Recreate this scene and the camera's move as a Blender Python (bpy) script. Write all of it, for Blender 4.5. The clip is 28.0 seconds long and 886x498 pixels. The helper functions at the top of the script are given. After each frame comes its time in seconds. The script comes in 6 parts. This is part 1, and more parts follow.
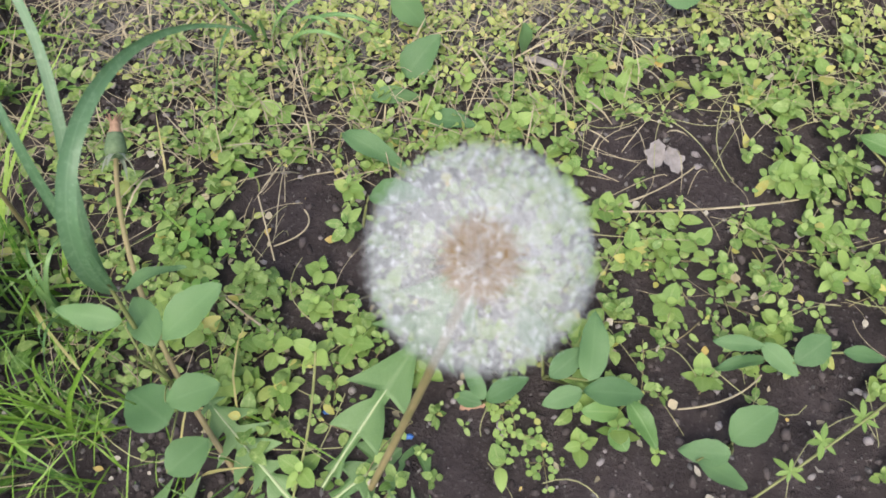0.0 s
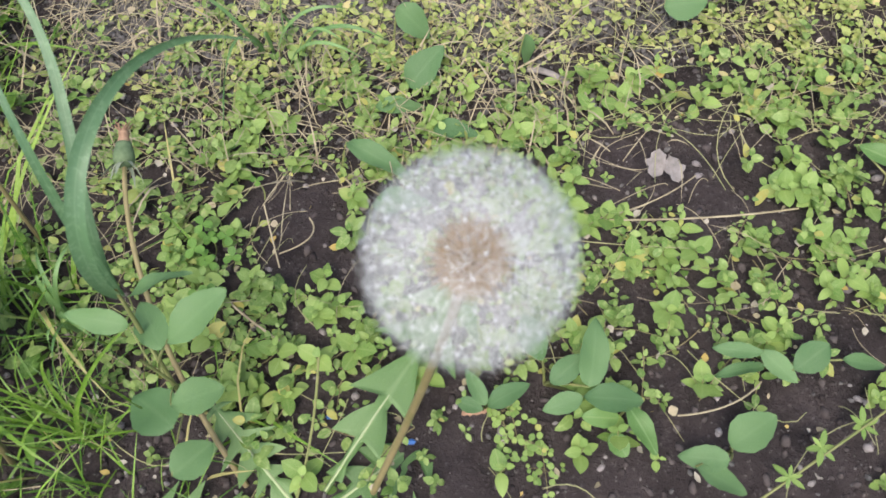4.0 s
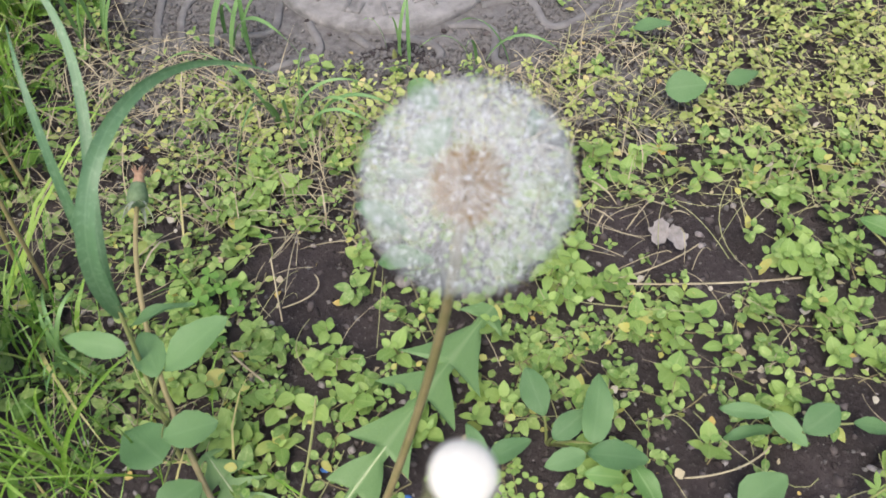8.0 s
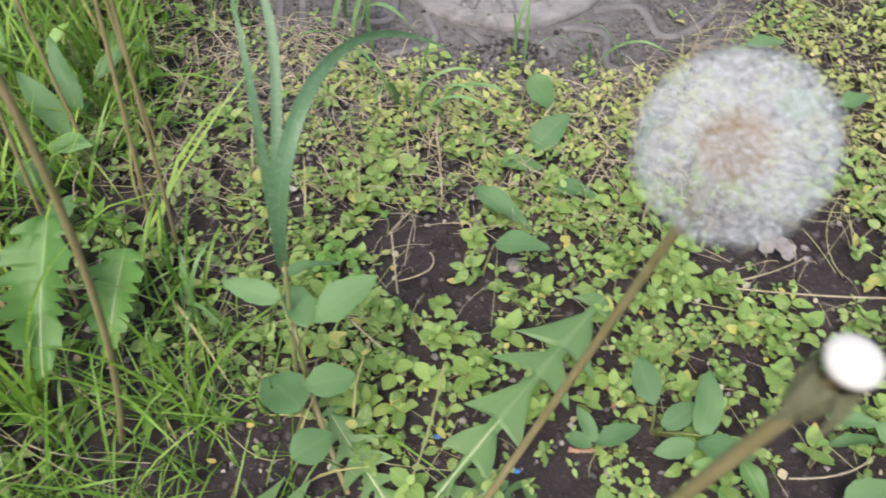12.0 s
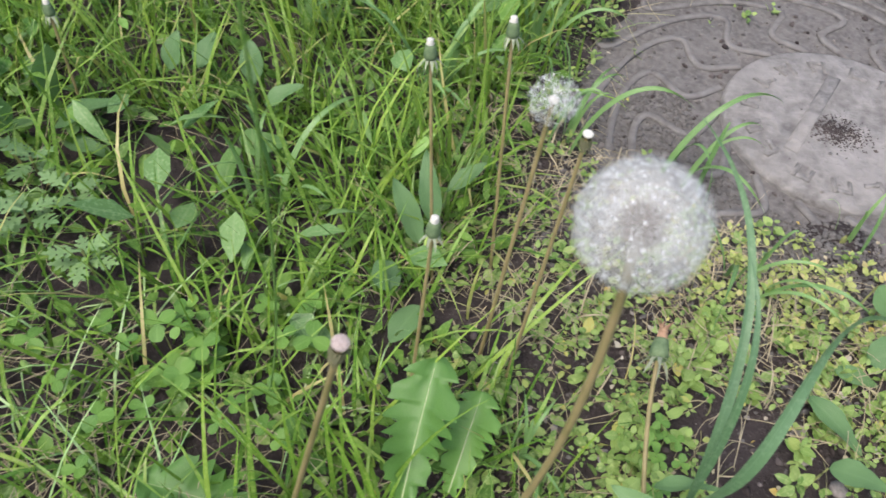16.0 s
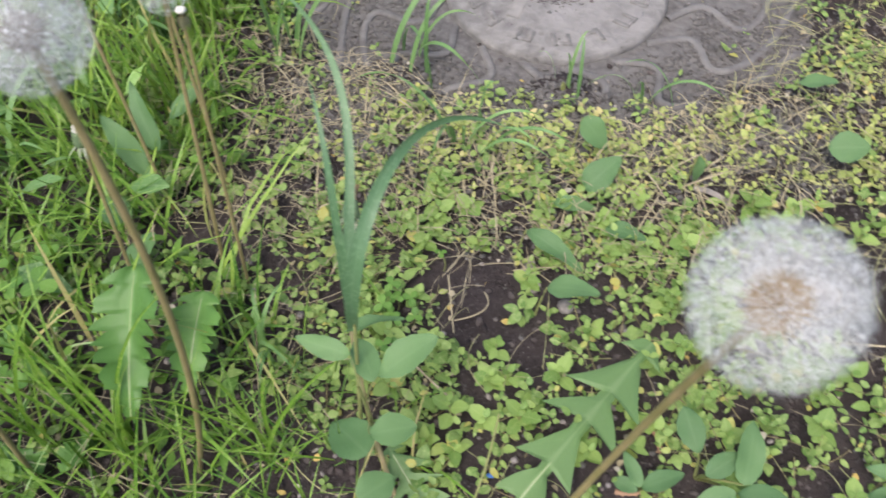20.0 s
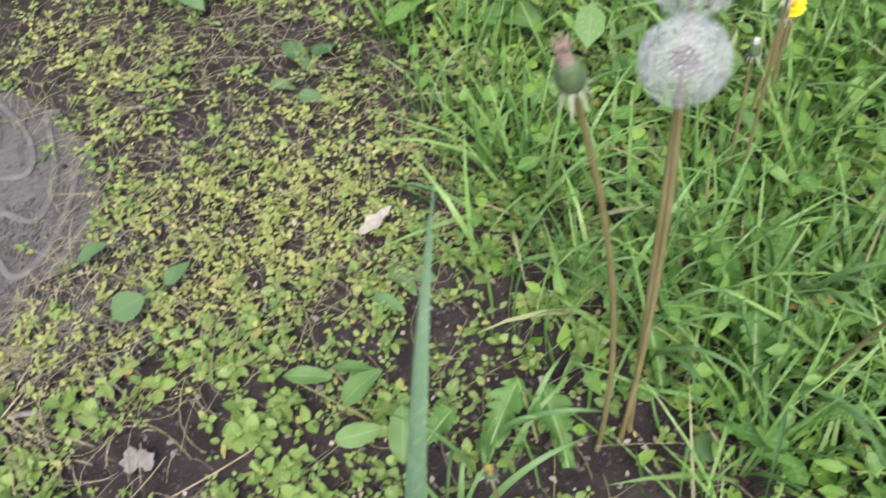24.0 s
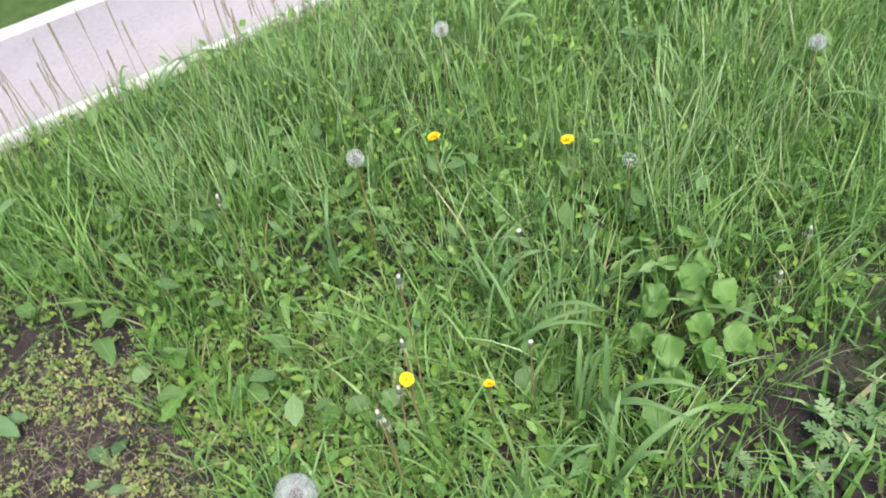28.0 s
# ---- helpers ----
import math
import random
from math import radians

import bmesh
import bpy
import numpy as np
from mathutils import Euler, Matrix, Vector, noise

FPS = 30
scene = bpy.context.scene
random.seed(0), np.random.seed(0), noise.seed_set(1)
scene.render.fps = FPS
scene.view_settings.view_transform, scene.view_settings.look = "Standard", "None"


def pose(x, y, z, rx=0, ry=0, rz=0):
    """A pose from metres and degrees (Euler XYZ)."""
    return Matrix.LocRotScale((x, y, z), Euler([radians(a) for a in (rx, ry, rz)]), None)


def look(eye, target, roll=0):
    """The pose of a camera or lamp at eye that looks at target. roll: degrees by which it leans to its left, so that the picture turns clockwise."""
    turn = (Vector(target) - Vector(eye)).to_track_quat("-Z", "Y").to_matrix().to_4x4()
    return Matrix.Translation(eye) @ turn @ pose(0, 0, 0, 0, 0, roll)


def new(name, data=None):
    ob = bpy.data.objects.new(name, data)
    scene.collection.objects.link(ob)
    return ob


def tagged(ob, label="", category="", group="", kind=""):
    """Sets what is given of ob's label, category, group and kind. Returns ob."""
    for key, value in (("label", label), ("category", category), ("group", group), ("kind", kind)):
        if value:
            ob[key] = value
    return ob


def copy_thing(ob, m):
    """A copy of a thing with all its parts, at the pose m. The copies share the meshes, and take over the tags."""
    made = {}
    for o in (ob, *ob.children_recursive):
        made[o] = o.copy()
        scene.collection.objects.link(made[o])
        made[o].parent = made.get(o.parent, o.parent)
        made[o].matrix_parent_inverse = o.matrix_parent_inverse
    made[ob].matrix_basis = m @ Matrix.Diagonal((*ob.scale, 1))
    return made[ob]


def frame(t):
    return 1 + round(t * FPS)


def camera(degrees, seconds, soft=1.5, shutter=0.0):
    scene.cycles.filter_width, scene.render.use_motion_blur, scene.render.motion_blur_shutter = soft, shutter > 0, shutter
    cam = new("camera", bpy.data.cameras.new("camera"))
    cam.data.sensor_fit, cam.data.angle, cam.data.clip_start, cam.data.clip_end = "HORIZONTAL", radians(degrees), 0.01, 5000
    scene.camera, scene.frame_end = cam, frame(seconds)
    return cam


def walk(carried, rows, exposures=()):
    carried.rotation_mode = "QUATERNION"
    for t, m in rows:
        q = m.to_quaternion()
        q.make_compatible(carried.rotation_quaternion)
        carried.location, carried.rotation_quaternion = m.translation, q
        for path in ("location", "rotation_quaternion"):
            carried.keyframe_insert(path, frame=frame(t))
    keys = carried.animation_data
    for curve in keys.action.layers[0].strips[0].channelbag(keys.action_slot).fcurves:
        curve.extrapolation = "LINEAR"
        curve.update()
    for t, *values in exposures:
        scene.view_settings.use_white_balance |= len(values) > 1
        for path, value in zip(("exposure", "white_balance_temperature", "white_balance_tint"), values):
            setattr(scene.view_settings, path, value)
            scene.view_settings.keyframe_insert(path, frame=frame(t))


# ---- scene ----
cam = camera(58.3, 28.0, soft=1.6, shutter=0.5)
cam.data.dof.use_dof, cam.data.dof.focus_distance, cam.data.dof.aperture_fstop = True, 0.85, 18.0
ROWS = [
    (0.0, -0.0016, 0.0043, 0.5758, 26.03, 1.11, -2.69),
    (0.5, 0.0011, 0.0013, 0.5754, 26.06, 1.03, -2.86),
    (1.0, 0.0047, 0.0003, 0.5765, 26.11, 1.21, -2.85),
    (1.5, 0.0038, -0.0010, 0.5772, 26.20, 1.22, -2.81),
    (2.0, 0.0020, 0.0001, 0.5784, 26.16, 1.18, -2.66),
    (2.5, 0.0011, -0.0005, 0.5768, 26.20, 1.10, -2.65),
    (3.0, -0.0012, 0.0033, 0.5828, 26.38, 1.18, -2.66),
    (3.5, 0.0013, 0.0000, 0.5818, 26.74, 1.54, -2.51),
    (5.5, 0.0041, -0.0069, 0.5808, 27.09, 1.62, -1.94),
    (6.0, 0.0030, -0.0157, 0.5816, 28.63, 1.21, -2.09),
    (6.5, 0.0037, -0.0274, 0.5756, 31.77, 1.40, -1.61),
    (7.0, 0.0055, -0.0337, 0.5755, 34.25, 1.26, -1.18),
    (7.5, -0.0050, -0.0365, 0.5668, 35.89, 0.79, -1.05),
    (8.0, 0.0039, -0.0530, 0.5541, 36.25, 1.25, -0.64),
    (8.5, 0.0027, -0.0619, 0.5470, 35.12, 0.90, -0.69),
    (9.0, -0.0022, -0.0740, 0.5396, 35.11, 0.76, -0.95),
    (9.5, -0.0043, -0.0832, 0.5416, 35.04, 0.51, -0.86),
    (10.0, -0.0048, -0.0867, 0.5444, 34.79, 0.57, -1.13),
    (10.5, -0.0065, -0.0856, 0.5519, 35.66, 0.58, -0.65),
    (11.0, -0.0223, -0.0850, 0.5508, 36.00, 0.14, 0.70),
    (11.5, -0.0386, -0.0891, 0.5506, 36.40, 0.11, 2.67),
    (12.0, -0.0689, -0.0864, 0.5605, 36.98, -0.32, 4.71),
    (12.5, -0.1110, -0.0795, 0.5644, 36.83, -1.48, 7.25),
    (13.0, -0.1486, -0.0728, 0.5701, 36.80, -2.41, 9.25),
    (13.5, -0.2039, -0.0718, 0.5846, 37.49, -3.79, 11.43),
    (15.5, -0.2645, -0.0271, 0.6395, 37.44, -2.00, 18.36),
    (16.0, -0.2835, -0.0374, 0.6421, 37.66, -2.16, 20.62),
    (16.5, -0.2937, -0.0432, 0.6428, 37.76, -2.20, 21.60),
    (17.0, -0.2982, -0.0426, 0.6484, 37.71, -2.18, 22.29),
    (17.5, -0.2807, -0.0458, 0.6455, 37.63, -1.71, 20.85),
    (18.0, -0.2481, -0.0521, 0.6431, 37.71, -0.95, 18.94),
    (18.5, -0.2089, -0.0499, 0.6421, 37.45, -0.46, 16.08),
    (19.0, -0.1704, -0.0562, 0.6375, 37.36, 0.29, 13.81),
    (19.5, -0.1243, -0.0653, 0.6267, 36.86, 1.33, 10.97),
    (20.0, -0.0815, -0.0616, 0.6220, 35.34, 1.71, 7.28),
    (20.5, -0.0380, -0.0712, 0.6235, 35.06, 2.83, 4.46),
    (22.5, 0.1059, -0.0735, 0.6206, 34.53, 1.96, -11.94),
    (23.0, 0.2269, -0.0655, 0.6595, 33.75, 3.38, -19.52),
    (23.5, 0.3139, -0.0553, 0.6849, 34.61, 5.09, -24.71),
    (24.0, 0.3763, -0.0526, 0.7069, 35.24, 5.69, -28.19),
    (24.5, 0.4163, -0.0515, 0.7156, 36.44, 5.26, -30.40),
    (25.0, 0.4424, -0.0569, 0.7206, 36.27, 5.42, -32.17),
    (25.5, 0.4696, -0.0602, 0.7558, 36.58, 5.75, -33.88),
    (26.0, 0.4949, -0.0886, 0.8307, 38.33, 5.85, -37.11),
    (26.5, 0.5136, -0.1291, 0.9543, 38.15, 5.84, -40.22),
    (27.0, 0.5260, -0.1810, 1.0920, 40.17, 4.59, -43.84),
    (27.5, 0.5139, -0.2235, 1.1929, 42.21, 4.01, -45.98),
    (28.0, 0.5048, -0.2498, 1.2455, 43.74, 6.01, -47.60),
]
walk(cam, [(t, pose(x, y, z, rx, ry, rz)) for t, x, y, z, rx, ry, rz in ROWS], [(0, 1.10), (22.5, 1.10), (26, 1.07), (28, 1.13)])

# ---- daylight: bright overcast sky ----
world = bpy.data.worlds.new("sky")
scene.world = world
world.use_nodes = True
SUN_UP, SUN_ROUND = radians(62), radians(200)
sky = world.node_tree.nodes.new("ShaderNodeTexSky")
sky.sky_type, sky.sun_disc, sky.sun_elevation, sky.sun_rotation = "NISHITA", False, SUN_UP, SUN_ROUND
sky.air_density, sky.dust_density, sky.ozone_density = 1.0, 4.0, 1.0
world.node_tree.links.new(sky.outputs[0], world.node_tree.nodes["Background"].inputs[0])
world.node_tree.nodes["Background"].inputs[1].default_value = 0.15
sun = new("sun", bpy.data.lights.new("sun", "SUN"))
sun.data.energy, sun.data.angle, sun.data.color = 1.5, radians(25), (1.0, 0.96, 0.9)
sun.matrix_world = look((0, 0, 5), (-5 * math.cos(SUN_UP) * math.sin(SUN_ROUND), -5 * math.cos(SUN_UP) * math.cos(SUN_ROUND), 5 - 5 * math.sin(SUN_UP)))


# ---- materials ----
def nodes_of(name):
    m = bpy.data.materials.new(name)
    m.use_nodes = True
    t = m.node_tree
    return m, t.nodes, t.links, t.nodes["Principled BSDF"]


def mixed(n, l, a, b, fac, kind="MIX"):
    """Mix two colours (socket or tuple) by a socket or number."""
    x = n.new("ShaderNodeMix")
    x.data_type, x.blend_type = "RGBA", kind
    for i, v in ((0, fac), (6, a), (7, b)):
        if hasattr(v, "links"):
            l.new(v, x.inputs[i])
        else:
            x.inputs[i].default_value = v if i == 0 else (*v, 1)
    return x.outputs[2]


def ramp(n, l, src, lo, hi):
    r = n.new("ShaderNodeMapRange")
    r.inputs[1].default_value, r.inputs[2].default_value = lo, hi
    l.new(src, r.inputs[0])
    return r.outputs[0]


def noise_of(n, l, scale, detail=4, rough=0.6, coords="Object"):
    c = n.new("ShaderNodeTexCoord")
    x = n.new("ShaderNodeTexNoise")
    x.inputs["Scale"].default_value, x.inputs["Detail"].default_value, x.inputs["Roughness"].default_value = scale, detail, rough
    l.new(c.outputs[coords], x.inputs["Vector"])
    return x.outputs[0]


def bump(n, l, b, src, strength, dist):
    x = n.new("ShaderNodeBump")
    x.inputs["Strength"].default_value, x.inputs["Distance"].default_value = strength, dist
    l.new(src, x.inputs["Height"])
    l.new(x.outputs[0], b.inputs["Normal"])


def leaf_material(name, dark, light, pale, rib=0.35, through_light=0.35, gloss=0.45, yellow=None, share=0.0, single=False, lines=False):
    """Leaf: colour varies leaf by leaf, with a pale midrib, faint side veins, blotches and some light let through."""
    m, n, l, b = nodes_of(name)
    if single:
        rnd = n.new("ShaderNodeObjectInfo").outputs["Random"]
    else:
        rnd = n.new("ShaderNodeNewGeometry").outputs["Random Per Island"]
    col = mixed(n, l, dark, light, rnd)
    if yellow:
        x = n.new("ShaderNodeMath")
        x.operation, x.inputs[1].default_value = "MULTIPLY", 7.31
        l.new(rnd, x.inputs[0])
        y = n.new("ShaderNodeMath")
        y.operation = "FRACT"
        l.new(x.outputs[0], y.inputs[0])
        col = mixed(n, l, col, yellow, ramp(n, l, y.outputs[0], 1 - share, 1 - share * 0.35))
    blot = noise_of(n, l, 260, 3)
    col = mixed(n, l, col, pale, ramp(n, l, blot, 0.5, 0.85))
    uv = n.new("ShaderNodeUVMap")
    sep = n.new("ShaderNodeSeparateXYZ")
    l.new(uv.outputs[0], sep.inputs[0])
    off = n.new("ShaderNodeMath")
    off.operation, off.inputs[1].default_value = "SUBTRACT", 0.5
    l.new(sep.outputs[0], off.inputs[0])
    ab = n.new("ShaderNodeMath")
    ab.operation = "ABSOLUTE"
    l.new(off.outputs[0], ab.inputs[0])
    midrib = ramp(n, l, ab.outputs[0], 0.07, 0.015)
    f = n.new("ShaderNodeMath")
    f.operation, f.inputs[1].default_value = "MULTIPLY", rib
    l.new(midrib, f.inputs[0])
    col = mixed(n, l, col, pale, f.outputs[0])
    # side veins
    vein = n.new("ShaderNodeMath")
    vein.operation = "MULTIPLY_ADD"
    vein.inputs[1].default_value = -0.9
    l.new(ab.outputs[0], vein.inputs[0])
    l.new(sep.outputs[1], vein.inputs[2])
    s = n.new("ShaderNodeMath")
    s.operation, s.inputs[1].default_value = "MULTIPLY", 60
    l.new(sep.outputs[0] if lines else vein.outputs[0], s.inputs[0])
    if lines:
        s.inputs[1].default_value = 75
    w = n.new("ShaderNodeMath")
    w.operation = "SINE"
    l.new(s.outputs[0], w.inputs[0])
    crinkle = n.new("ShaderNodeMath")
    crinkle.operation, crinkle.inputs[1].default_value = "MULTIPLY_ADD", 6.0
    l.new(noise_of(n, l, 140, 3), crinkle.inputs[0])
    l.new(w.outputs[0], crinkle.inputs[2])
    bump(n, l, b, crinkle.outputs[0], 0.16, 0.0005)
    l.new(col, b.inputs["Base Color"])
    b.inputs["Roughness"].default_value = gloss
    b.inputs["Specular IOR Level"].default_value = 0.42 if lines else 0.35
    tr = n.new("ShaderNodeBsdfTranslucent")
    l.new(mixed(n, l, col, (0.9, 1.0, 0.5), 0.6, "MULTIPLY"), tr.inputs[0])
    mx = n.new("ShaderNodeMixShader")
    mx.inputs[0].default_value = through_light
    l.new(b.outputs[0], mx.inputs[1])
    l.new(tr.outputs[0], mx.inputs[2])
    l.new(mx.outputs[0], n["Material Output"].inputs[0])
    return m


def plain_material(name, a, b_, scale=120, rough=0.7, relief=0.3, dist=0.001, spec=0.3):
    m, n, l, b = nodes_of(name)
    x = noise_of(n, l, scale, 5)
    y = noise_of(n, l, scale * 0.13, 3)
    l.new(mixed(n, l, mixed(n, l, a, b_, ramp(n, l, x, 0.3, 0.7)), b_, ramp(n, l, y, 0.45, 0.8)), b.inputs["Base Color"])
    b.inputs["Roughness"].default_value, b.inputs["Specular IOR Level"].default_value = rough, spec
    bump(n, l, b, x, relief, dist)
    return m


CHICK = leaf_material("chickweed_leaf", (0.11, 0.20, 0.047), (0.265, 0.365, 0.105), (0.40, 0.47, 0.19), 0.2, 0.35, 0.48, (0.42, 0.39, 0.11), 0.06)
CHICK_ONE = leaf_material("chickweed_leaf_single", (0.13, 0.235, 0.05), (0.27, 0.38, 0.10), (0.40, 0.48, 0.19), 0.2, 0.35, 0.48, (0.42, 0.39, 0.11), 0.03, True)
CHICK_YELLOW = leaf_material("yellowed_chickweed", (0.23, 0.31, 0.075), (0.40, 0.44, 0.145), (0.50, 0.49, 0.24), 0.2, 0.35, 0.55, (0.51, 0.43, 0.20), 0.14)
GRASS = leaf_material("grass_blade", (0.042, 0.13, 0.022), (0.16, 0.325, 0.06), (0.31, 0.43, 0.19), 0.3, 0.3, 0.33, (0.44, 0.39, 0.21), 0.05, lines=True)
GRASS_LIGHT = leaf_material("light_grass_blade", (0.11, 0.25, 0.055), (0.25, 0.41, 0.11), (0.42, 0.52, 0.30), 0.35, 0.35, 0.3, (0.44, 0.40, 0.22), 0.05, lines=True)
GRASS_BLUE = leaf_material("couch_grass_blade", (0.075, 0.155, 0.075), (0.12, 0.215, 0.105), (0.19, 0.29, 0.17), 0.3, 0.3, 0.36, None, 0, True, lines=True)
GRASS_TUFT = leaf_material("tuft_grass_blade", (0.095, 0.20, 0.062), (0.175, 0.305, 0.10), (0.28, 0.40, 0.20), 0.3, 0.32, 0.36, None, 0, True, lines=True)
GRASS_GREY = leaf_material("greyish_grass_blade", (0.15, 0.25, 0.15), (0.19, 0.30, 0.18), (0.28, 0.38, 0.26), 0.3, 0.3, 0.36, None, 0, True, lines=True)
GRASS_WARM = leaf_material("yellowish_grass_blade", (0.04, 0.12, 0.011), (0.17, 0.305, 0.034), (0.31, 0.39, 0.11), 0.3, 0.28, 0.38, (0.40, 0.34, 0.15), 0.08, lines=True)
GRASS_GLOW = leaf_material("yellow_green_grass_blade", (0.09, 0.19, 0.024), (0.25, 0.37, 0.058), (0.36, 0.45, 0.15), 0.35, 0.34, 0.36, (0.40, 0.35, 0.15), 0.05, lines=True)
# pale blades whose whitish, bluish tone also paints the sky's sheen on them
GRASS_PALE_SHEEN = leaf_material("pale_sheen_grass_blade", (0.19, 0.35, 0.12), (0.40, 0.55, 0.26), (0.48, 0.60, 0.37), 0.35, 0.35, 0.27, (0.44, 0.40, 0.22), 0.04, lines=True)
BROAD = leaf_material("broad_leaf", (0.065, 0.14, 0.05), (0.12, 0.215, 0.082), (0.19, 0.29, 0.14), 0.12, 0.28, 0.55, None, 0, True)
CLOVER_ONE = leaf_material("clover_leaflet", (0.065, 0.16, 0.024), (0.13, 0.25, 0.042), (0.20, 0.34, 0.10), 0.2, 0.3, 0.5, None, 0, True)
DANDY = leaf_material("dandelion_leaf", (0.075, 0.155, 0.05), (0.125, 0.215, 0.075), (0.19, 0.275, 0.12), 0.6, 0.28, 0.45, None, 0, True)
CLOVER = leaf_material("small_leaf", (0.10, 0.23, 0.032), (0.25, 0.40, 0.066), (0.34, 0.47, 0.14), 0.2, 0.33, 0.5)
GREY_LEAF = leaf_material("greyish_leaf", (0.07, 0.155, 0.042), (0.155, 0.27, 0.09), (0.25, 0.35, 0.17), 0.35, 0.28, 0.42)
# small_leaf with darker greens: the shade beneath the grass is in the colour
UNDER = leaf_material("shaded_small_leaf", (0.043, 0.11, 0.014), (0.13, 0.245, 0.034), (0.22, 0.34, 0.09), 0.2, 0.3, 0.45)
MUGWORT = leaf_material("mugwort_leaf", (0.115, 0.21, 0.075), (0.18, 0.29, 0.115), (0.22, 0.31, 0.16), 0.35, 0.28, 0.5, None, 0, True)
MEADOW = leaf_material("meadow_leaf", (0.08, 0.19, 0.034), (0.17, 0.32, 0.06), (0.29, 0.41, 0.16), 0.4, 0.33, 0.38)
STRAW = plain_material("dry_straw", (0.20, 0.165, 0.10), (0.36, 0.31, 0.21), 90, 0.8)
STALK = plain_material("green_stalk", (0.12, 0.15, 0.045), (0.21, 0.21, 0.085), 90, 0.6)
CREEPER = plain_material("pale_creeping_stem", (0.19, 0.21, 0.085), (0.33, 0.31, 0.16), 90, 0.6)
SCAPE = plain_material("scape", (0.15, 0.135, 0.052), (0.235, 0.185, 0.095), 60, 0.5, 0.15)
PAPPUS = nodes_of("pappus")[0]
SEED = plain_material("achene", (0.15, 0.076, 0.001), (0.25, 0.135, 0.004), 900, 0.8)
KNOB = plain_material("bare_receptacle", (0.43, 0.41, 0.37), (0.54, 0.52, 0.48), 900, 0.8, 0.6, 0.0008)
KNOB_PINK = plain_material("pinkish_receptacle", (0.34, 0.26, 0.24), (0.50, 0.42, 0.39), 1500, 0.8, 0.9, 0.0015)
BLUE = plain_material("blue_plastic", (0.03, 0.10, 0.32), (0.06, 0.16, 0.42), 300, 0.4, 0.1)
SEED_GREY = plain_material("greyish_achene", (0.10, 0.075, 0.055), (0.18, 0.14, 0.11), 900, 0.8)
BRACT = plain_material("bract", (0.075, 0.085, 0.04), (0.15, 0.135, 0.085), 300, 0.7)
BRACT_PALE = plain_material("pale_bract", (0.16, 0.19, 0.12), (0.28, 0.30, 0.22), 300, 0.7)
BRACT_DARK = plain_material("dark_bract", (0.058, 0.095, 0.045), (0.115, 0.16, 0.08), 300, 0.7)
PETAL = plain_material("yellow_petal", (0.80, 0.52, 0.01), (0.88, 0.62, 0.02), 300, 0.6)
DRIED = plain_material("withered_petal", (0.19, 0.11, 0.065), (0.34, 0.215, 0.14), 400, 0.8)
WITHERED = plain_material("pinkish_withered_petal", (0.20, 0.13, 0.11), (0.36, 0.27, 0.235), 400, 0.8)
BLEACHED = plain_material("bleached_leaf", (0.25, 0.225, 0.18), (0.38, 0.345, 0.29), 130, 0.8, 0.5)
DEAD = plain_material("dead_leaf", (0.13, 0.115, 0.105), (0.25, 0.225, 0.212), 130, 0.8, 0.6)
CONCRETE = plain_material("worn_cover", (0.089, 0.083, 0.080), (0.212, 0.20, 0.193), 55, 0.85, 1.0, 0.006)
RIDGE = plain_material("dirty_ridge", (0.076, 0.070, 0.068), (0.156, 0.146, 0.142), 60, 0.9, 0.6, 0.003)
YELLOWED = plain_material("yellowed_leaf", (0.30, 0.21, 0.05), (0.42, 0.32, 0.11), 150, 0.7)
CRINKLED = leaf_material("crinkled_broad_leaf", (0.095, 0.21, 0.045), (0.155, 0.295, 0.068), (0.23, 0.36, 0.13), 0.4, 0.32, 0.4, None, 0, True)
FRESH = leaf_material("fresh_broad_leaf", (0.085, 0.175, 0.045), (0.14, 0.255, 0.072), (0.23, 0.34, 0.14), 0.4, 0.32, 0.4, None, 0, True)
DIRT = plain_material("trodden_dirt", (0.058, 0.053, 0.051), (0.142, 0.132, 0.127), 130, 0.95, 1.0, 0.004)
STONE = plain_material("pebble", (0.09, 0.08, 0.076), (0.21, 0.19, 0.18), 200, 0.9)
WHITE = plain_material("whitewash", (0.42, 0.415, 0.41), (0.60, 0.59, 0.58), 30, 0.85, 0.5, 0.003)
PAVING = plain_material("path_surface", (0.265, 0.243, 0.25), (0.33, 0.308, 0.315), 60, 0.85, 0.4, 0.002)


def fill_pappus():
    t = PAPPUS.node_tree
    b = t.nodes["Principled BSDF"]
    b.inputs["Base Color"].default_value = (0.73, 0.735, 0.75, 1)
    b.inputs["Roughness"].default_value = 0.6
    tr = t.nodes.new("ShaderNodeBsdfTranslucent")
    tr.inputs[0].default_value = (0.73, 0.735, 0.75, 1)
    mx = t.nodes.new("ShaderNodeMixShader")
    mx.inputs[0].default_value = 0.45
    t.links.new(b.outputs[0], mx.inputs[1])
    t.links.new(tr.outputs[0], mx.inputs[2])
    t.links.new(mx.outputs[0], t.nodes["Material Output"].inputs[0])


fill_pappus()


